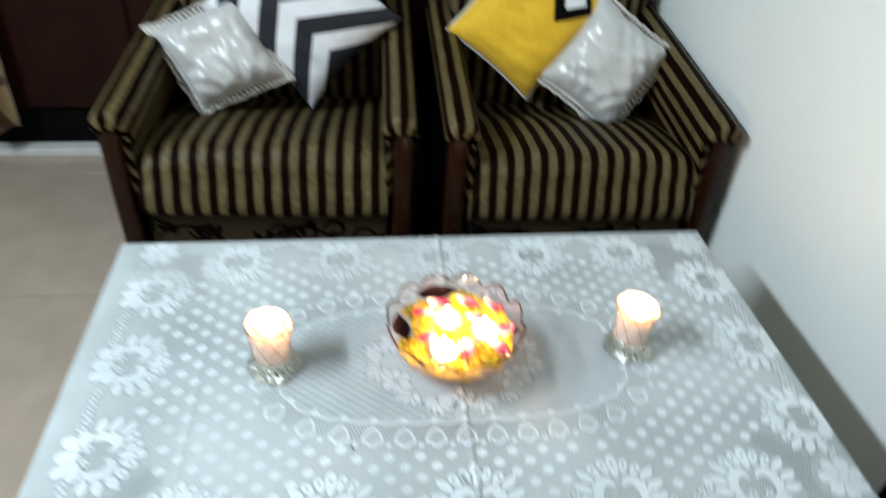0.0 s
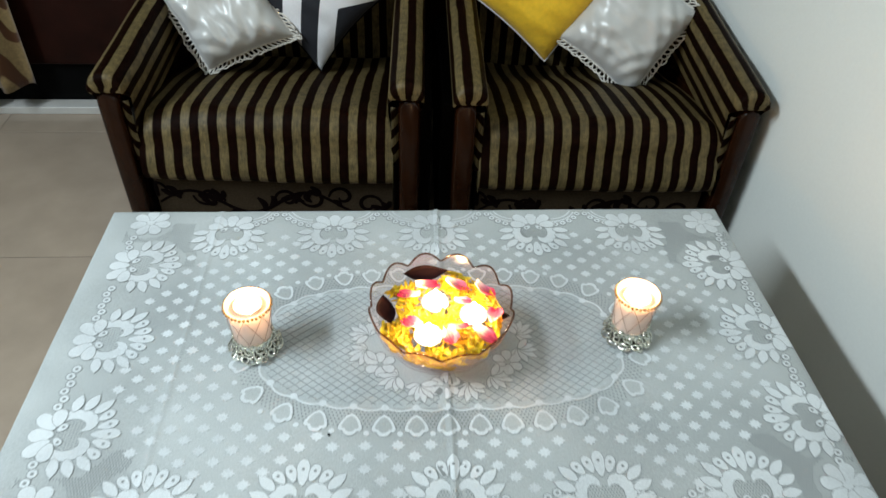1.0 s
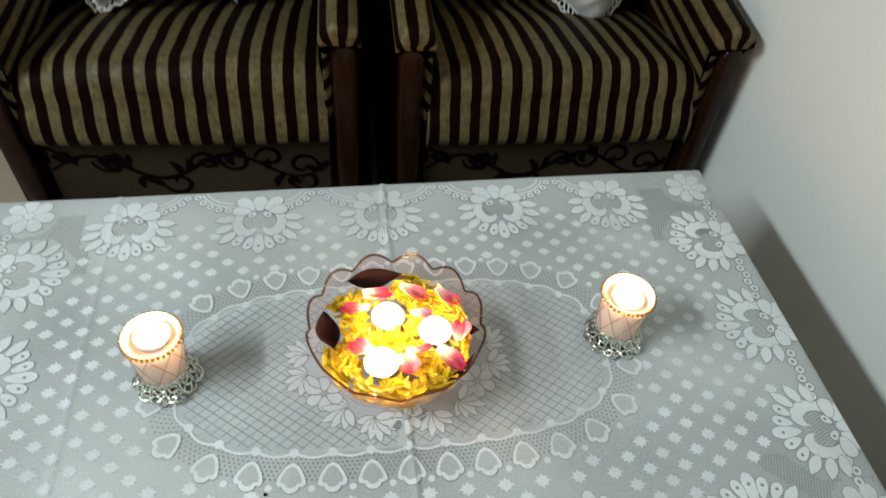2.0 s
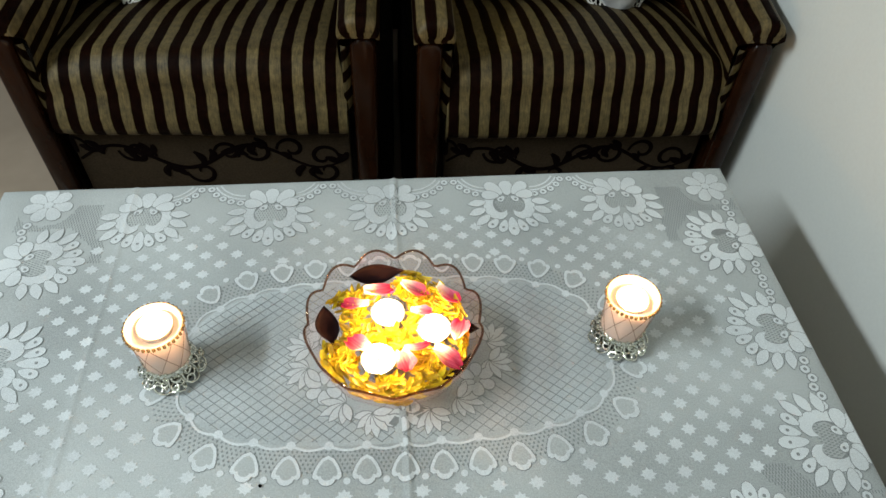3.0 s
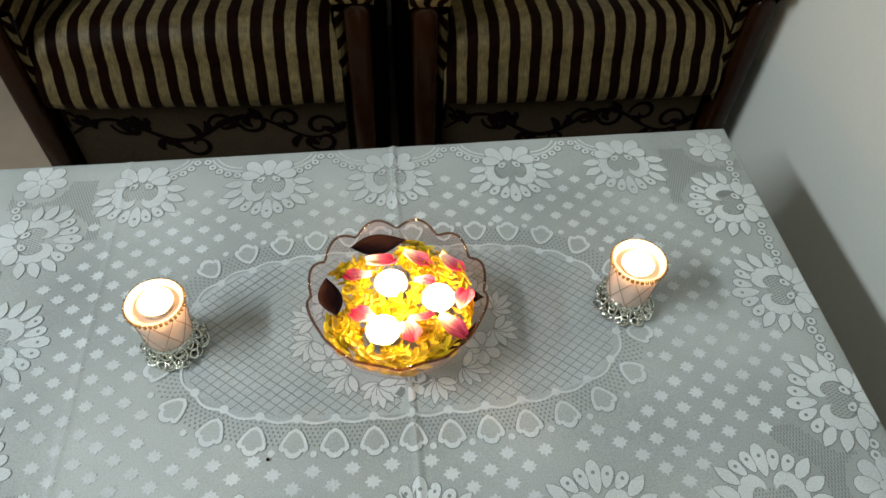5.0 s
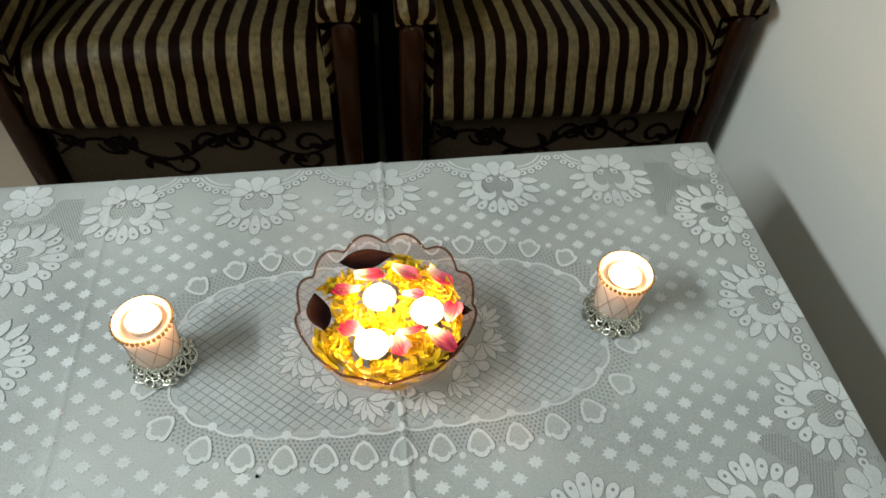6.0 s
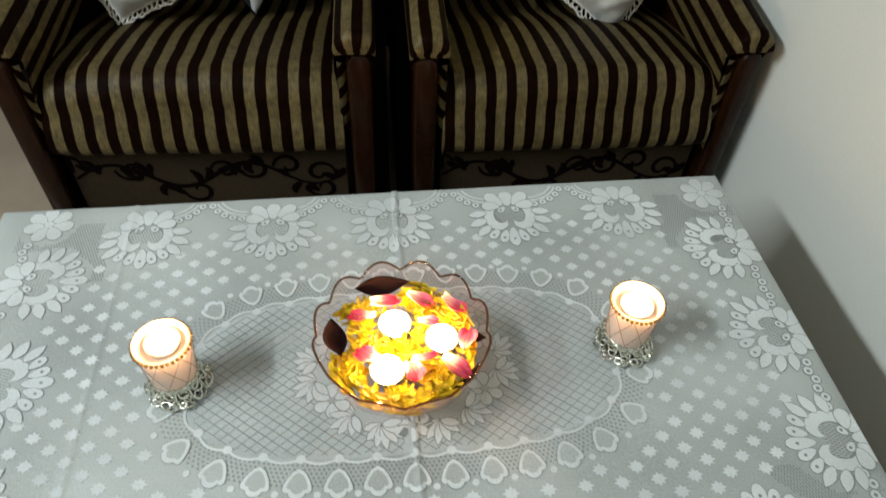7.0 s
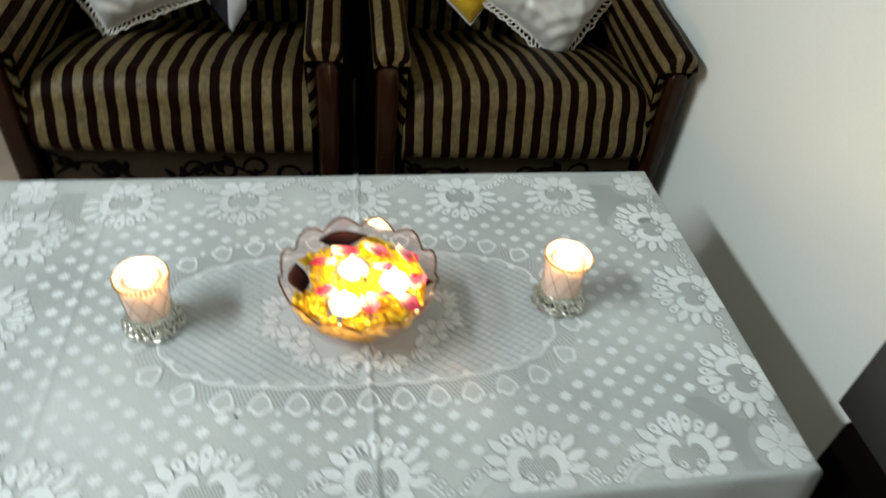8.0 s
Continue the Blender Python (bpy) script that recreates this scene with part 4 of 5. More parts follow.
def doily():
    """The oval middle: netted field, garland with knots, ring of hearts and a wreath."""
    fill, net = Lace(0.0003), Lace(0.0005)
    ring = [oval(A2, B2, k / 96) for k in range(96)]
    for k in range(96):
        # the field, in wedges
        a, b = ring[k], ring[(k + 1) % 96]
        for f0, f1 in ((0.0, 0.35), (0.35, 0.7), (0.7, 1.0)):
            pts = [tuple(a * f0), tuple(b * f0), tuple(b * f1), tuple(a * f1)] if f0 else [(0, 0), tuple(b * f1), tuple(a * f1)]
            q = [laid(*p) for p in pts]
            fill.bm.faces.new([fill.bm.verts.new((p.x, p.y, cz(p.x, p.y) + 0.0003)) for p in q])
    field = part("netted_field", fill.bm, FILL, CLOTH, "speckled lace field with a diamond net", smooth=False)
    inside = lambda p: (abs(p[0]) / (A2 - 0.002)) ** 3.1 + (abs(p[1]) / (B2 - 0.002)) ** 3.1 < 1
    for sgn in (-1, 1):
        for k in range(-40, 41):
            run = []
            for j in range(-60, 61):
                x = j * 0.006
                y = sgn * x * 0.80 + k * 0.0132
                ok = inside((x, y)) and (x / 0.115) ** 2 + (y / 0.084) ** 2 > 1.0
                if ok:
                    run.append((x, y))
                if (not ok or j == 60) and len(run) > 1:
                    net.strip([run[0], run[-1]], 0.0010)
                if not ok:
                    run = []
    tagged(part("diamond_net", net.bm, EYELET, field, "dark diamond net lines", smooth=False), kind="stuff")
    # band of fine mesh between garland and hearts
    th, hole = Lace(0.0008), Lace(0.0005)
    for k in range(HEARTS * 8):
        s = (k + 0.5) / (HEARTS * 8)
        for r in range(6):
            d = RIM_OUT - 0.0205 + r * 0.0047
            s2 = s + (0.5 / (HEARTS * 8) if r % 2 else 0)
            n = normal(A2, B2, s2)
            c = oval(A2, B2, s2) + n * d
            t = Vector((-n.y, n.x))
            hole.shape([tuple(c + n * 0.0018), tuple(c + t * 0.0014), tuple(c - n * 0.0018), tuple(c - t * 0.0014)])
    tagged(part("fine_mesh", hole.bm, EYELET, field, "fine open mesh band", smooth=False), kind="stuff")
    for k in range(HEARTS):
        s = 0.75 + k / HEARTS
        # garland between knots
        pts = []
        for j in range(9):
            f = j / 8
            ss = s + f / HEARTS
            p, n = oval(A2, B2, ss), normal(A2, B2, ss)
            pts.append(tuple(p + n * 0.0055 * math.sin(math.pi * f)))
        th.strip(pts, 0.0029)
        p = oval(A2, B2, s)
        th.shape([(p.x + 0.0054 * math.cos(t), p.y + 0.0054 * math.sin(t)) for t in [q * math.pi / 4 for q in range(8)]])
        n = normal(A2, B2, s + 0.5 / HEARTS)
        c = oval(A2, B2, s + 0.5 / HEARTS) + n * (RIM_OUT + 0.013)
        th.shape([(c.x + 0.0040 * math.cos(t), c.y + 0.0040 * math.sin(t)) for t in [q * math.pi / 4 for q in range(8)]])
    tagged(part("garland", th.bm, LACE, field, "white woven garland with knots", smooth=False), kind="stuff")
    for k in range(HEARTS):
        s = 0.75 + k / HEARTS
        n = normal(A2, B2, s)
        p = oval(A2, B2, s) + n * RIM_OUT
        t = Vector((-n.y, n.x))
        h, gp = Lace(0.0010), Lace(0.0008)
        half = [(0.0, -0.0165), (0.0068, -0.0125), (0.0120, -0.0045), (0.0152, 0.0035), (0.0157, 0.0080), (0.0128, 0.0112), (0.0092, 0.0104), (0.0080, 0.0140), (0.0042, 0.0172), (0.0, 0.0180)]
        plan = half + [(-x, y) for x, y in half[-2:0:-1]]
        out = [tuple(p + n * y + t * x) for x, y in plan]
        inn = [tuple(p + n * (y * 0.70 - 0.0005) + t * x * 0.71) for x, y in plan]
        h.ring(out, inn)
        gp.ring(swell(out, 0.0008), out)
        part("heart", h.bm, LACE, field, smooth=False)
        mid = Lace(0.0009)
        mid.shape(inn)
        part("heart_middle", mid.bm, NET, field, smooth=False)
        part("heart_outline", gp.bm, EYELET, field, smooth=False)
    # wreath of blossoms and leaf sprays round the bowl
    rnd = random.Random(11)
    for k in range(18):
        a = 2 * math.pi * (k + 0.5) / 18
        reach = 1.0 + 0.16 * abs(math.cos(a)) ** 2
        cx, cy = 0.098 * reach * math.cos(a), 0.084 * math.sin(a)
        th, gp, eye = Lace(0.0007), Lace(0.0006), Lace(0.0012)
        if k % 3 == 1:
            cx, cy = cx * 0.95, cy * 0.95
            for q in range(6):
                b = a + 2 * math.pi * q / 6
                out = petal_outline((cx + 0.004 * math.cos(b), cy + 0.004 * math.sin(b)), b, 0.0185, 0.0175)
                th.up += 0.00004
                th.shape(out)
                gp.up = th.up - 0.00002
                gp.shape(swell(out, 0.0013))
            eye.shape([(cx + 0.0042 * math.cos(q * math.pi / 4), cy + 0.0042 * math.sin(q * math.pi / 4)) for q in range(8)])
        else:
            lean = 0.5 if k % 3 == 0 else -0.5
            for q in range(-3, 4):
                b = a + lean + q * 0.50 + rnd.uniform(-0.08, 0.08)
                out = petal_outline((cx - 0.002 * math.cos(a), cy - 0.002 * math.sin(a)), b, 0.031 - 0.0028 * abs(q), 0.0145, 0.75)
                th.up += 0.00004
                th.shape(out)
                gp.up = th.up - 0.00002
                gp.shape(swell(out, 0.0013))
        part("wreath_blossom", th.bm, LACE, field, smooth=False)
        part("blossom_gap", gp.bm, EYELET, field, smooth=False)
        if k % 3 == 1:
            part("blossom_eye", eye.bm, NET, field, smooth=False)
        else:
            eye.bm.free()


doily()
for x, y, way in FLOWERS:
    flower_motif(*plan(x, y), radians(way), 1.0)
for x, y in CORNERS:
    rosette(*plan(x, y), 0.034, x + y)


def swags():
    """Double arcs with little rings between the edge flowers."""
    th, gp = Lace(0.0007), Lace(0.0005)
    def eyelet_ring(cx, cy, r):
        for q in range(8):
            a0, a1 = 2 * math.pi * q / 8, 2 * math.pi * (q + 1) / 8
            th.shape([(cx + r * math.cos(a0), cy + r * math.sin(a0)), (cx + r * math.cos(a1), cy + r * math.sin(a1)),
                      (cx + 0.4 * r * math.cos(a1), cy + 0.4 * r * math.sin(a1)), (cx + 0.4 * r * math.cos(a0), cy + 0.4 * r * math.sin(a0))])
        gp.shape([(cx + (r + 0.0013) * math.cos(q * math.pi / 4), cy + (r + 0.0013) * math.sin(q * math.pi / 4)) for q in range(8)])

    for x in (-0.269, -0.093, 0.088, 0.266):
        for edge, s in ((0.309, -1), (-0.277, 1)):
            for side in (-1, 1):
                def spot(r, t):
                    return (x + side * (-0.057 + r * math.sin(t)), edge + s * (-0.020 + r * math.cos(t)))
                for r in (0.049, 0.042):
                    th.strip([spot(r, radians(62 * k / 9)) for k in range(10)], 0.0026)
                for k in range(5):
                    p = spot(0.0565, radians(6 + 14 * k))
                    eyelet_ring(p[0], p[1], 0.0056)
    for x in (0.497, -0.508):
        for y0 in (0.210, 0.088, -0.070, -0.205):
            for k in range(6):
                cx, cy = x + (0.004 if k % 2 else 0), y0 + (k - 2.5) * 0.0125
                for q in range(8):
                    a0, a1 = 2 * math.pi * q / 8, 2 * math.pi * (q + 1) / 8
                    th.shape([(cx + 0.006 * math.cos(a0), cy + 0.006 * math.sin(a0)), (cx + 0.006 * math.cos(a1), cy + 0.006 * math.sin(a1)),
                              (cx + 0.0025 * math.cos(a1), cy + 0.0025 * math.sin(a1)), (cx + 0.0025 * math.cos(a0), cy + 0.0025 * math.sin(a0))])
                gp.shape([(cx + 0.0074 * math.cos(q * math.pi / 4), cy + 0.0074 * math.sin(q * math.pi / 4)) for q in range(8)])
    tagged(finish(th, gp, "swag_border", "white woven swags and rings"), kind="stuff")


swags()


def stars():
    """Small woven stars in staggered rows over the net."""
    th = Lace(0.0006)
    rnd = random.Random(3)
    for j in range(-5, 29):
        for i in range(-14, 15):
            x, y = plan((i + 0.5 * (j % 2)) * 0.0413 - 0.005, j * 0.0165 - 0.158)
            if (abs(x) / (A2 + RIM_OUT + 0.021)) ** 3.1 + (abs(y) / (B2 + RIM_OUT + 0.021)) ** 3.1 < 1:
                continue
            if abs(x) > 0.455 or y > 0.245 or y < -0.245 or not clear_of_flowers(x, y, 0.062, 0.060) or (abs(x) > 0.395 and (y < -0.185 or y > 0.205)):
                continue
            pts = []
            spin = rnd.uniform(-0.1, 0.1)
            for k in range(16):
                r = (0.0098 if k % 4 == 0 else 0.0086) if k % 2 == 0 else 0.0060
                a = 2 * math.pi * k / 16 + spin
                pts.append((x + 1.0 * r * math.cos(a), y + 0.86 * r * math.sin(a)))
            th.shape(pts)
    ob = part("star_pattern", th.bm, LACE, CLOTH, "small white woven stars", smooth=False)
    tagged(ob, kind="stuff")


stars()


def corner_mesh():
    """Rows of fine open dashes in the corners of the border."""
    th = Lace(0.00042)
    for sx in (-1, 1):
        for sy in (-1, 1):
            for i in range(36):
                for j in range(27):
                    x, y = sx * (0.392 + (i + 0.5 * (j % 2)) * 0.0036), sy * (0.170 + j * 0.0041)
                    if not clear_of_flowers(x, y, 0.060, 0.060):
                        continue
                    q = laid(x, y)
                    if not (TX0 + 0.004 < q.x < TX1 - 0.004 and TY0 + 0.004 < q.y < TY1 - 0.004):
                        continue
                    th.shape([(x - 0.0005, y - 0.0017), (x + 0.0005, y - 0.0017), (x + 0.0005, y + 0.0017), (x - 0.0005, y + 0.0017)])
    tagged(part("corner_mesh", th.bm, EYELET, CLOTH, "fine open mesh in the corners", smooth=False), kind="stuff")


corner_mesh()

# ---- glass bowl ----
BX, BY = -0.006, 0.016
WATER_Z = TZ + 0.060


def bowl():
    b = thing("glass_bowl", pose(BX, BY, TZ + 0.003), "clear pinkish glass bowl with a scalloped amber rim", "bowl")
    lobes = 12

    def wave(share):
        def f(a, i):
            w = share[i]
            c = abs(math.sin(a * lobes / 2 + 0.33))
            return 1 + 0.040 * w * (c - 0.55), 0.014 * w * (c - 0.6)
        return f

    outer = [(0.004, 0.000), (0.040, 0.000), (0.046, 0.004), (0.060, 0.016), (0.077, 0.034), (0.089, 0.054), (0.095, 0.075), (0.098, 0.091)]
    share = [0, 0, 0, 0.1, 0.25, 0.5, 0.8, 1.0]
    inner = [(r - 0.003, z + 0.003) for r, z in outer[1:-1]][::-1] + [(0.004, 0.005)]
    sh2 = share[1:-1][::-1] + [0]
    bm = bmesh.new()
    lathe(bm, outer, 144, wave(share))
    part("outer_wall", bm, GLASS, b)
    bm = bmesh.new()
    lathe(bm, [(0.0955, 0.0905)] + inner, 144, wave([1.0] + sh2))
    part("inner_wall", bm, GLASS, b)
    bm = bmesh.new()
    pts = []
    f = wave([1.0])
    for k in range(144):
        a = 2 * math.pi * k / 144
        s, dz = f(a, 0)
        pts.append((0.097 * s * math.cos(a), 0.097 * s * math.sin(a), 0.0915 + dz))
    tube(bm, pts, 0.0015, 8, closed=True)
    part("rim", bm, RIM, b, "amber-brown glass rim")
    w = thing("water", pose(BX, BY, WATER_Z), "clear water filling the glass bowl", "water")
    bm = bmesh.new()
    lathe(bm, [(0.0005, 0.0), (0.04, 0.0), (0.084, 0.0), (0.0862, 0.001)], 72)
    part("surface", bm, WATER, w)


bowl()


def tea_light(x, y, z, label, group):
    t = thing("tea_light", pose(x, y, z), label, "candle", group)
    bm = bmesh.new()
    lathe(bm, [(0.0005, -0.010), (0.0182, -0.010), (0.0192, -0.008), (0.0193, 0.006), (0.0197, 0.0066), (0.0190, 0.0066), (0.0187, 0.004)], 32)
    part("cup", bm, CUP, t, "thin metal cup")
    bm = bmesh.new()
    lathe(bm, [(0.0186, 0.0035), (0.012, 0.0028), (0.004, 0.0024), (0.0004, 0.0026)], 32)
    part("wax", bm, WAX, t, "molten white wax")
    bm = bmesh.new()
    tube(bm, [(0, 0, 0.002), (0.0004, 0, 0.006), (0.001, 0, 0.010)], 0.0008, 6)
    part("wick", bm, WICK, t)
    bm = bmesh.new()
    lathe(bm, [(0.0003, 0.009), (0.0024, 0.012), (0.0040, 0.017), (0.0038, 0.022), (0.0021, 0.027), (0.0002, 0.030)], 12)
    part("flame", bm, FIRE, t, "bright yellow-white candle flame")


for x, y in ((-0.0125, 0.043), (0.0390, 0.018), (-0.0250, -0.019)):
    tea_light(x, y, WATER_Z + 0.0045, "lit white tea light floating among petals", "floating tea lights")


# ---- petals and leaves on the water ----
LIGHTS = ((-0.0125, 0.043), (0.0390, 0.018), (-0.0250, -0.019))


def curled(c, ang, length, width, lift, tip, bm, band=True, droop=0.0):
    """A curled petal surface lying on the water."""
    rows, bands = [], []
    for i in range(7):
        s = i / 6
        w = width / 2 * (math.sin(math.pi * (0.12 + 0.80 * s)) ** 0.8) * (1 - tip * s * s)
        row = []
        for j in range(5):
            u = -1 + 2 * j / 4
            x, y = length * (s - 0.5), w * u
            z = c[2] + lift * (s - 0.5) ** 2 * 4 + 0.22 * width * u * u - droop * s
            row.append((c[0] + x * math.cos(ang) - y * math.sin(ang), c[1] + x * math.sin(ang) + y * math.cos(ang), z))
        rows.append(row)
        bands.append([s] * 5)
    sheet(bm, rows, bands=bands if band else None)


def yellow_petals():
    rnd = random.Random(21)
    bm = bmesh.new()
    dark = ((-0.084, 0.028, 0.022), (-0.080, 0.040, 0.018), (-0.030, 0.092, 0.020), (-0.015, 0.094, 0.018))
    made = 0
    while made < 900:
        a, r = rnd.uniform(0, 2 * math.pi), 0.0835 * math.sqrt(rnd.random())
        r *= 1 + 0.05 * max(0.0, -math.sin(a))
        x, y = BX + r * math.cos(a), BY + r * math.sin(a)
        if any(math.hypot(x - lx, y - ly) < 0.0240 for lx, ly in LIGHTS):
            continue
        if any(math.hypot(x - lx, y - ly) < q for lx, ly, q in dark):
            continue
        if noise.noise((x * 42, y * 42, 4)) < -0.30:
            continue
        rear = 0.007 * max(0.0, math.sin(a)) * rnd.random()
        x, y = x + rear * math.cos(a), y + rear * math.sin(a)
        z = WATER_Z + 0.002 + 0.007 * rnd.random() + rear
        turn = rnd.uniform(0, 6.3) if r < 0.074 else a + math.pi / 2 + rnd.uniform(-0.3, 0.3)
        curled((x, y, z), turn, rnd.uniform(0.010, 0.020), rnd.uniform(0.0036, 0.0080), rnd.uniform(0.0, 0.003), 0.4, bm, False, rnd.uniform(-0.003, 0.003))
        made += 1
    ob = part("yellow_petals", bm, YELLOW)
    tagged(ob, "loose bright yellow marigold petals floating in the bowl", "petals", kind="stuff")


yellow_petals()


def rose_petal(x, y, ang, length, width, z=0.0138):
    """A cupped petal with a frilled, slightly notched tip and a rolled edge."""
    rnd = random.Random(int(abs(x) * 99999) + int(abs(y) * 9999))
    ph, skew = rnd.uniform(0, 6), rnd.uniform(-0.16, 0.16)
    rows, bands = [], []
    for i in range(15):
        s = i / 14
        w = width / 2 * (math.sin(math.pi * (0.10 + 0.74 * s)) ** 0.75) * (0.70 + 0.34 * s)
        row = []
        for j in range(13):
            u = -1 + 2 * j / 12
            frill = 0.05 * math.sin(7 * u + ph) * s ** 3 - 0.16 * u * u * s ** 4 - 0.06 * math.exp(-(u / 0.22) ** 2) * s ** 6
            px = length * (s - 0.5 + frill)
            py = w * u * (1 + 0.05 * math.sin(9 * s + ph)) + skew * length * (s - 0.3) ** 2
            pz = 0.016 * (s - 0.45) ** 2 + 0.30 * width * abs(u) ** 2.4 * (1 - 0.35 * s) - 0.0022 * s ** 5 + 0.0011 * math.sin(5 * u + 6 * s + ph)
            row.append((px, py, pz))
        rows.append(row)
        bands.append([s - 0.05 * (1 - (2 * j / 12 - 1) ** 2) for j in range(13)])
    bm = bmesh.new()
    bm.verts.layers.float.new("band")
    sheet(bm, rows, bands=bands)
    ob = part("rose_petal", bm, ROSE)
    ob.matrix_world = pose(x, y, WATER_Z + z, rnd.uniform(-14, 14), 6, math.degrees(ang))
    tagged(ob, "pink rose petal paling to white, floating on the water", "petal", "rose petals in the bowl")


for x, y, a, l, w in ((-0.022, 0.071, 0.15, 0.036, 0.026), (0.020, 0.072, -0.45, 0.036, 0.024), (0.057, 0.060, -0.75, 0.034, 0.026), (-0.050, 0.053, 3.0, 0.034, 0.022),
                      (-0.047, -0.003, 2.5, 0.032, 0.030), (0.005, -0.026, -1.2, 0.026, 0.028), (0.050, -0.025, -0.65, 0.038, 0.030), (0.068, 0.010, 1.2, 0.034, 0.028),
                      (0.018, -0.009, 0.2, 0.030, 0.013), (0.026, 0.040, 0.1, 0.026, 0.018)):
    rose_petal(x, y - 0.001, a, l * 1.0, w * 0.90)


def dark_leaf(x, y, z, ang, length, width, tilt):
    bm = bmesh.new()
    rows = []
    for i in range(11):
        s = i / 10
        w = width / 2 * math.sin(math.pi * s ** 0.9) ** 1.05
        rows.append([(length * (s - 0.5), w * u, 0.10 * width * u * u + 0.006 * (s - 0.5) ** 2 * 4) for u in (-1, -0.5, 0, 0.5, 1)])
    sheet(bm, rows)
    bmesh.ops.solidify(bm, geom=bm.faces[:], thickness=0.0006)
    ob = part("leaf", bm, DARK_LEAF)
    ob.matrix_world = pose(x, y, z, tilt[0], tilt[1], math.degrees(ang))
    tagged(ob, "dark maroon leaf floating at the rim of the bowl", "leaf", "dark leaves in the bowl")


dark_leaf(-0.082, 0.028, WATER_Z + 0.006, -1.35, 0.052, 0.028, (-14, 6))
dark_leaf(-0.024, 0.097, WATER_Z + 0.015, 0.10, 0.066, 0.025, (30, 0))
dark_leaf(0.078, 0.018, WATER_Z + 0.005, -0.4, 0.026, 0.018, (0, 0))
dark_leaf(0.062, -0.040, WATER_Z + 0.010, 0.75, 0.046, 0.014, (-30, 0))


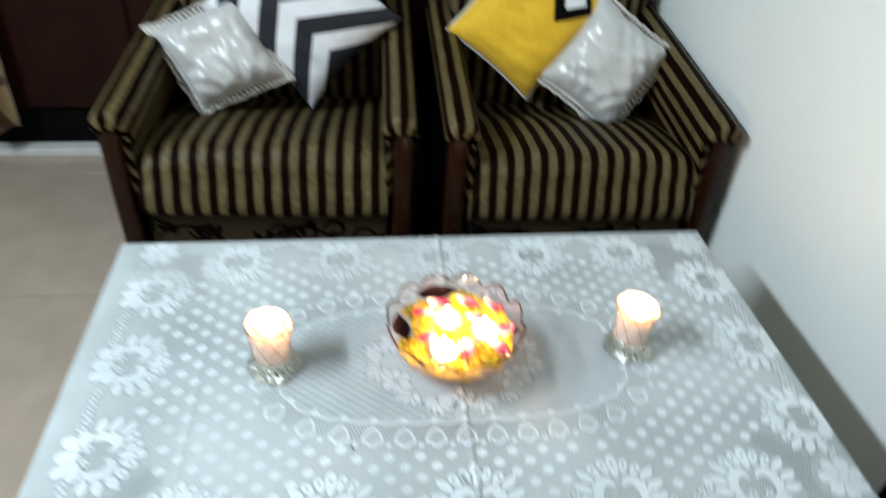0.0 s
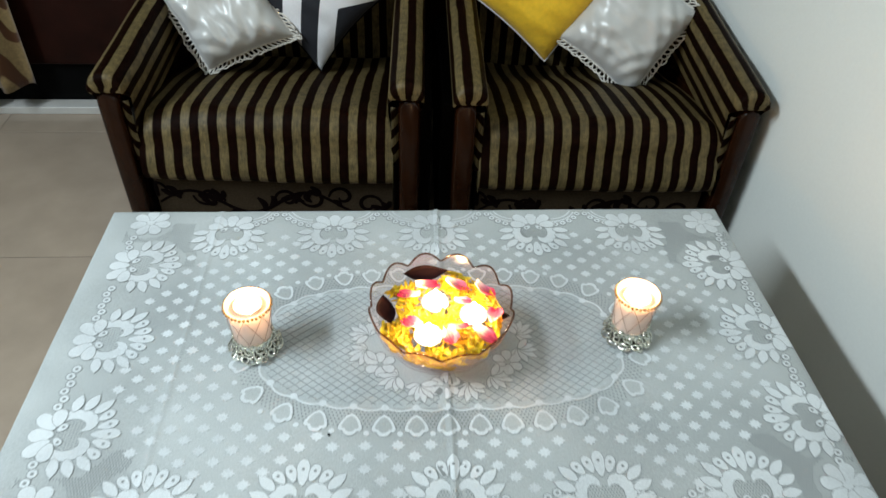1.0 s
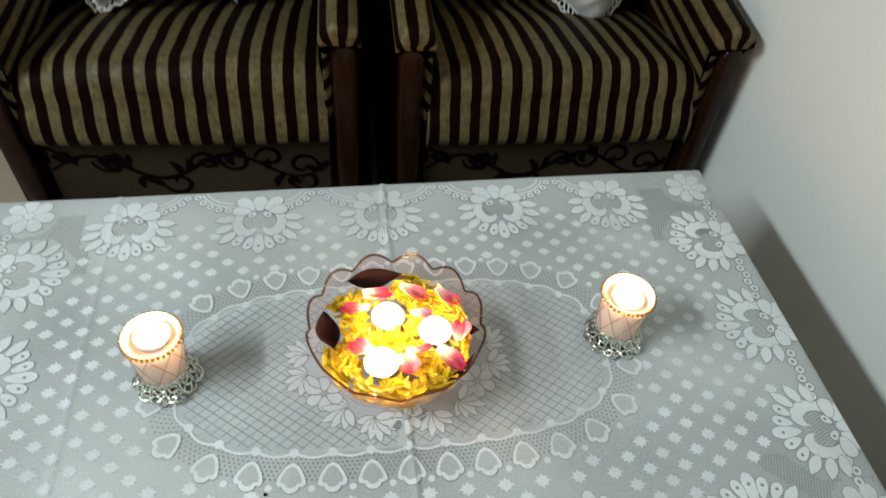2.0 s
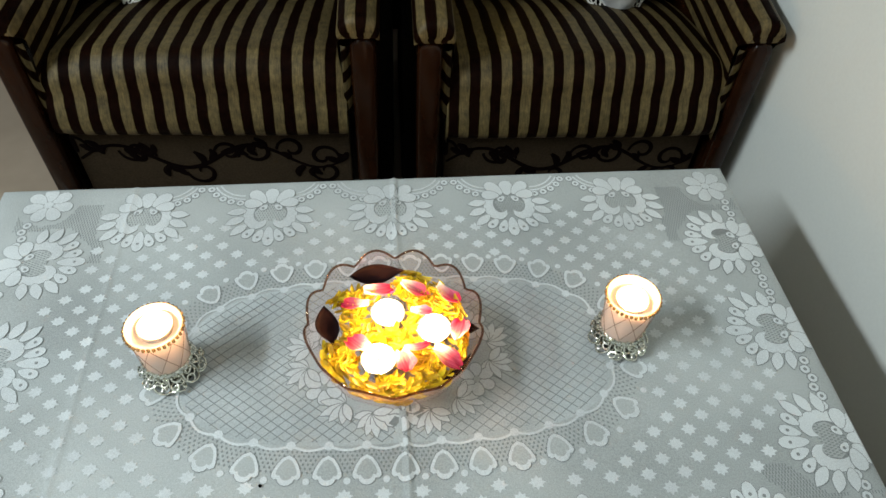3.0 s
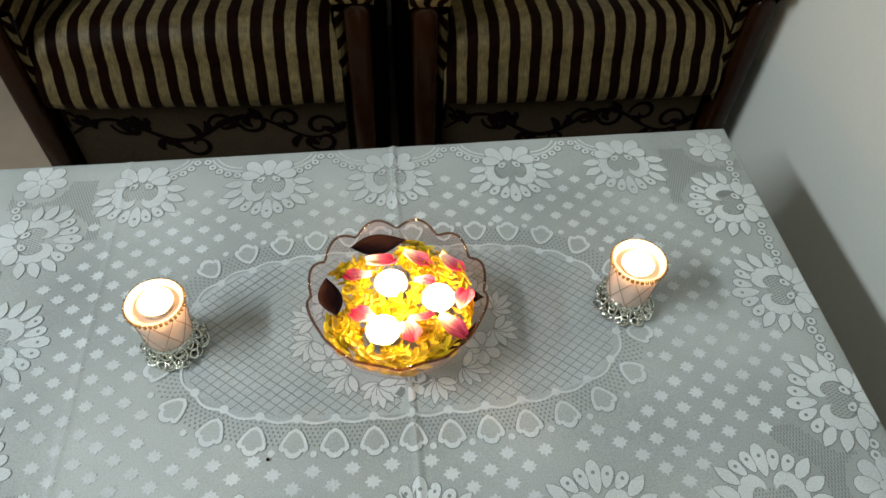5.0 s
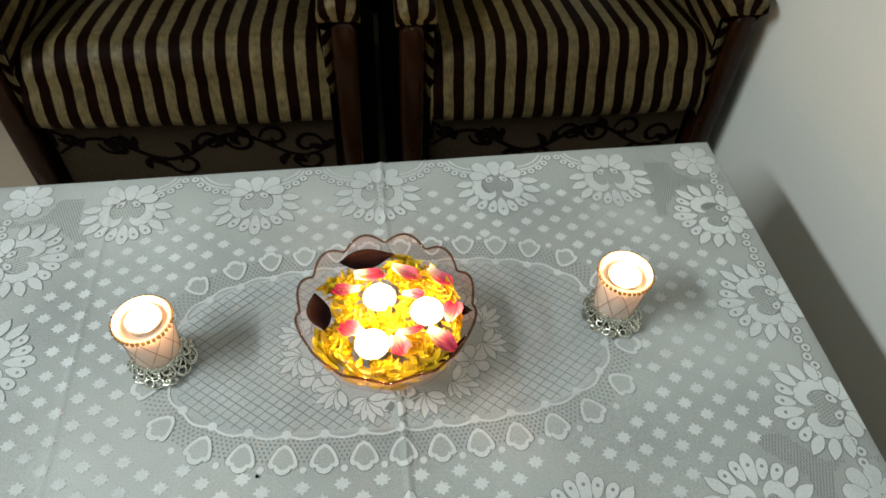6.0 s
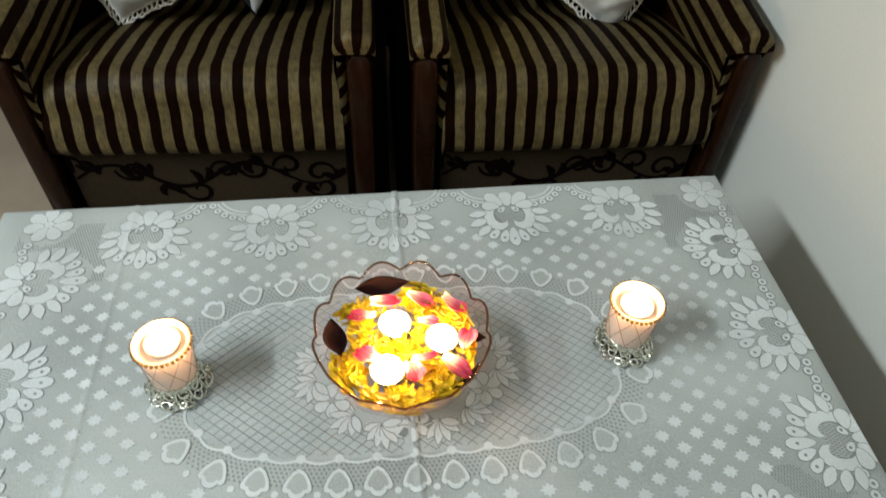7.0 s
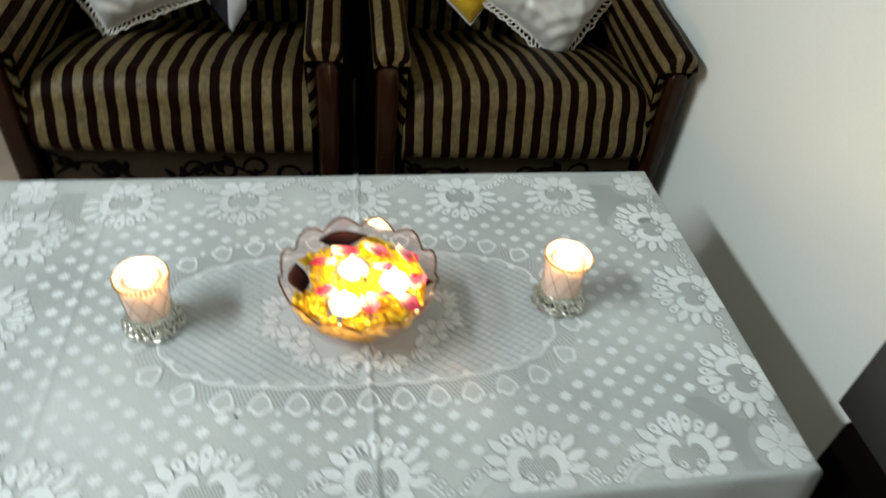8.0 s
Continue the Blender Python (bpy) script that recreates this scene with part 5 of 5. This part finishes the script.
# ---- candle holders ----
def candle_holder(x, y, turn, off):
    h = thing("candle_holder", pose(x, y, TZ + 0.003, 0, 0, turn) @ Matrix.Diagonal((0.92, 0.92, 1, 1)), "peach glass candle holder on an ornate silver filigree base", "candle holder", "pair of candle holders")
    bm = bmesh.new()
    lathe(bm, [(0.0275, 0.022), (0.0285, 0.040), (0.0305, 0.065), (0.0330, 0.084), (0.0336, 0.0865), (0.0318, 0.0868), (0.0304, 0.081), (0.0298, 0.0765), (0.0270, 0.0750), (0.0200, 0.0745), (0.0005, 0.0640)], 48)
    part("shade", bm, SHADE, h, "peach frosted glass cup")
    bm = bmesh.new()
    for k in range(36):
        a = 2 * math.pi * k / 36
        ball(bm, (0.0344 * math.cos(a), 0.0344 * math.sin(a), 0.0835 + 0.0008 * (k % 2)), 0.0026, 6)
    part("bead_trim", bm, GOLD, h, "gold beads round the rim")
    bm = bmesh.new()
    for s in (-1, 1):
        for k in range(8):
            a = 2 * math.pi * k / 8
            pts = []
            for j in range(9):
                f = j / 8
                aa = a + s * f * math.pi / 4
                r = 0.0283 + (0.0337 - 0.0283) * f + 0.0006
                pts.append((r * math.cos(aa), r * math.sin(aa), 0.030 + 0.052 * f))
            tube(bm, pts, 0.00042, 5)
    part("wire_net", bm, WIRE, h, "crossed thin brown wires")
    # filigree: collar of beads, ring of open scrolls with stones
    bm = bmesh.new()
    lathe(bm, [(0.0268, 0.012), (0.0292, 0.014), (0.0300, 0.020), (0.0288, 0.027), (0.0276, 0.027), (0.0268, 0.012)], 40)
    for k in range(22):
        a = 2 * math.pi * k / 22
        ball(bm, (0.0305 * math.cos(a), 0.0305 * math.sin(a), 0.0275 + 0.0015 * (k % 2)), 0.0026, 6)
        ball(bm, (0.0318 * math.cos(a + 0.14), 0.0318 * math.sin(a + 0.14), 0.0205), 0.0022, 6)
    part("collar", bm, SILVER, h, "beaded silver collar")
    bm = bmesh.new()
    lathe(bm, [(0.0005, 0.0), (0.030, 0.0), (0.032, 0.003), (0.029, 0.010), (0.0268, 0.013), (0.0005, 0.013)], 40)
    part("base_plate", bm, TARNISH, h, "dark tarnished base plate")
    rnd = random.Random(17)
    for k in range(11):
        a = 2 * math.pi * k / 11 + rnd.uniform(-0.05, 0.05)
        bm = bmesh.new()
        out = 0.0335 + rnd.uniform(-0.0015, 0.0025)
        for rr, zz, ta, dr in ((0.0082, 0.0062, 0.0, 0.0), (0.0046, 0.0110, 0.45, -0.002), (0.0042, 0.0075, -0.5, 0.003), (0.0050, 0.0165, 0.1, -0.005)):
            rr *= rnd.uniform(0.85, 1.15)
            aa, ro = a + ta * 0.22, out + dr
            cx, cy = ro * math.cos(aa), ro * math.sin(aa)
            lean, twist = rnd.uniform(0.1, 0.9), rnd.uniform(-0.5, 0.5)
            ring = []
            for j in range(12):
                t = 2 * math.pi * j / 12
                rad, tan = rr * 0.8 * math.cos(t), rr * 1.1 * math.sin(t)
                ring.append((cx + rad * math.cos(aa) - tan * math.sin(aa), cy + rad * math.sin(aa) + tan * math.cos(aa), max(0.0016, zz - lean * rad + twist * tan)))
            tube(bm, ring, rnd.uniform(0.0011, 0.0016), 6, closed=True)
        for j in range(3):
            aa, ro = a + rnd.uniform(-0.25, 0.25), out + rnd.uniform(-0.004, 0.005)
            ball(bm, (ro * math.cos(aa), ro * math.sin(aa), rnd.uniform(0.004, 0.013)), rnd.uniform(0.0018, 0.0028), 6)
        b2 = a + math.pi / 11
        tube(bm, [(0.029 * math.cos(b2), 0.029 * math.sin(b2), 0.020), (0.034 * math.cos(b2), 0.034 * math.sin(b2), 0.013), (0.0355 * math.cos(b2), 0.0355 * math.sin(b2), 0.005)], 0.0013, 6)
        part("scroll", bm, SILVER, h)
    tea_light(x + off[0], y + off[1], TZ + 0.003 + 0.0735, "lit tea light glowing inside the candle holder", "candles in the holders")


candle_holder(-0.268, 0.028, 0, (-0.001, 0.005))
candle_holder(0.274, 0.036, 20, (0.0, 0.0))

# a tiny dark speck on the cloth
bm = bmesh.new()
ball(bm, (0, 0, 0), 0.0022, 6, 0.5)
speck = part("crumb", bm, BLACK)
speck.matrix_world = pose(-0.155, -0.124, TZ + 0.0022)
tagged(speck, "tiny dark crumb on the lace cloth", "crumb")


# ---- floor tiles ----
def floor_tiles():
    """Tiles of 0.6 m, cut along the walls."""
    meshes = {}
    for i in range(6):
        for j in range(-1, 9):
            cx, cy = -2.21 + 0.6 * i, 1.04 - 0.6 * j
            x0, x1 = max(cx - 0.2985, X0 - 0.19), min(cx + 0.2985, X1 + 0.19)
            y0, y1 = max(cy - 0.2985, Y0 - 0.19), min(cy + 0.2985, Y1 + 0.19)
            if x1 - x0 < 0.02 or y1 - y0 < 0.02:
                continue
            size = (round(x1 - x0, 3), round(y1 - y0, 3))
            if size in meshes:
                ob = new("tile", meshes[size])
                ob.parent = FLOOR
            else:
                bm = bmesh.new()
                box(bm, -size[0] / 2, size[0] / 2, -size[1] / 2, size[1] / 2, -0.0018, 0.0, 0.0006)
                ob = part("tile", bm, TILE, FLOOR, smooth=False)
                meshes[size] = ob.data
            ob.location = ((x0 + x1) / 2, (y0 + y1) / 2, 0)


floor_tiles()
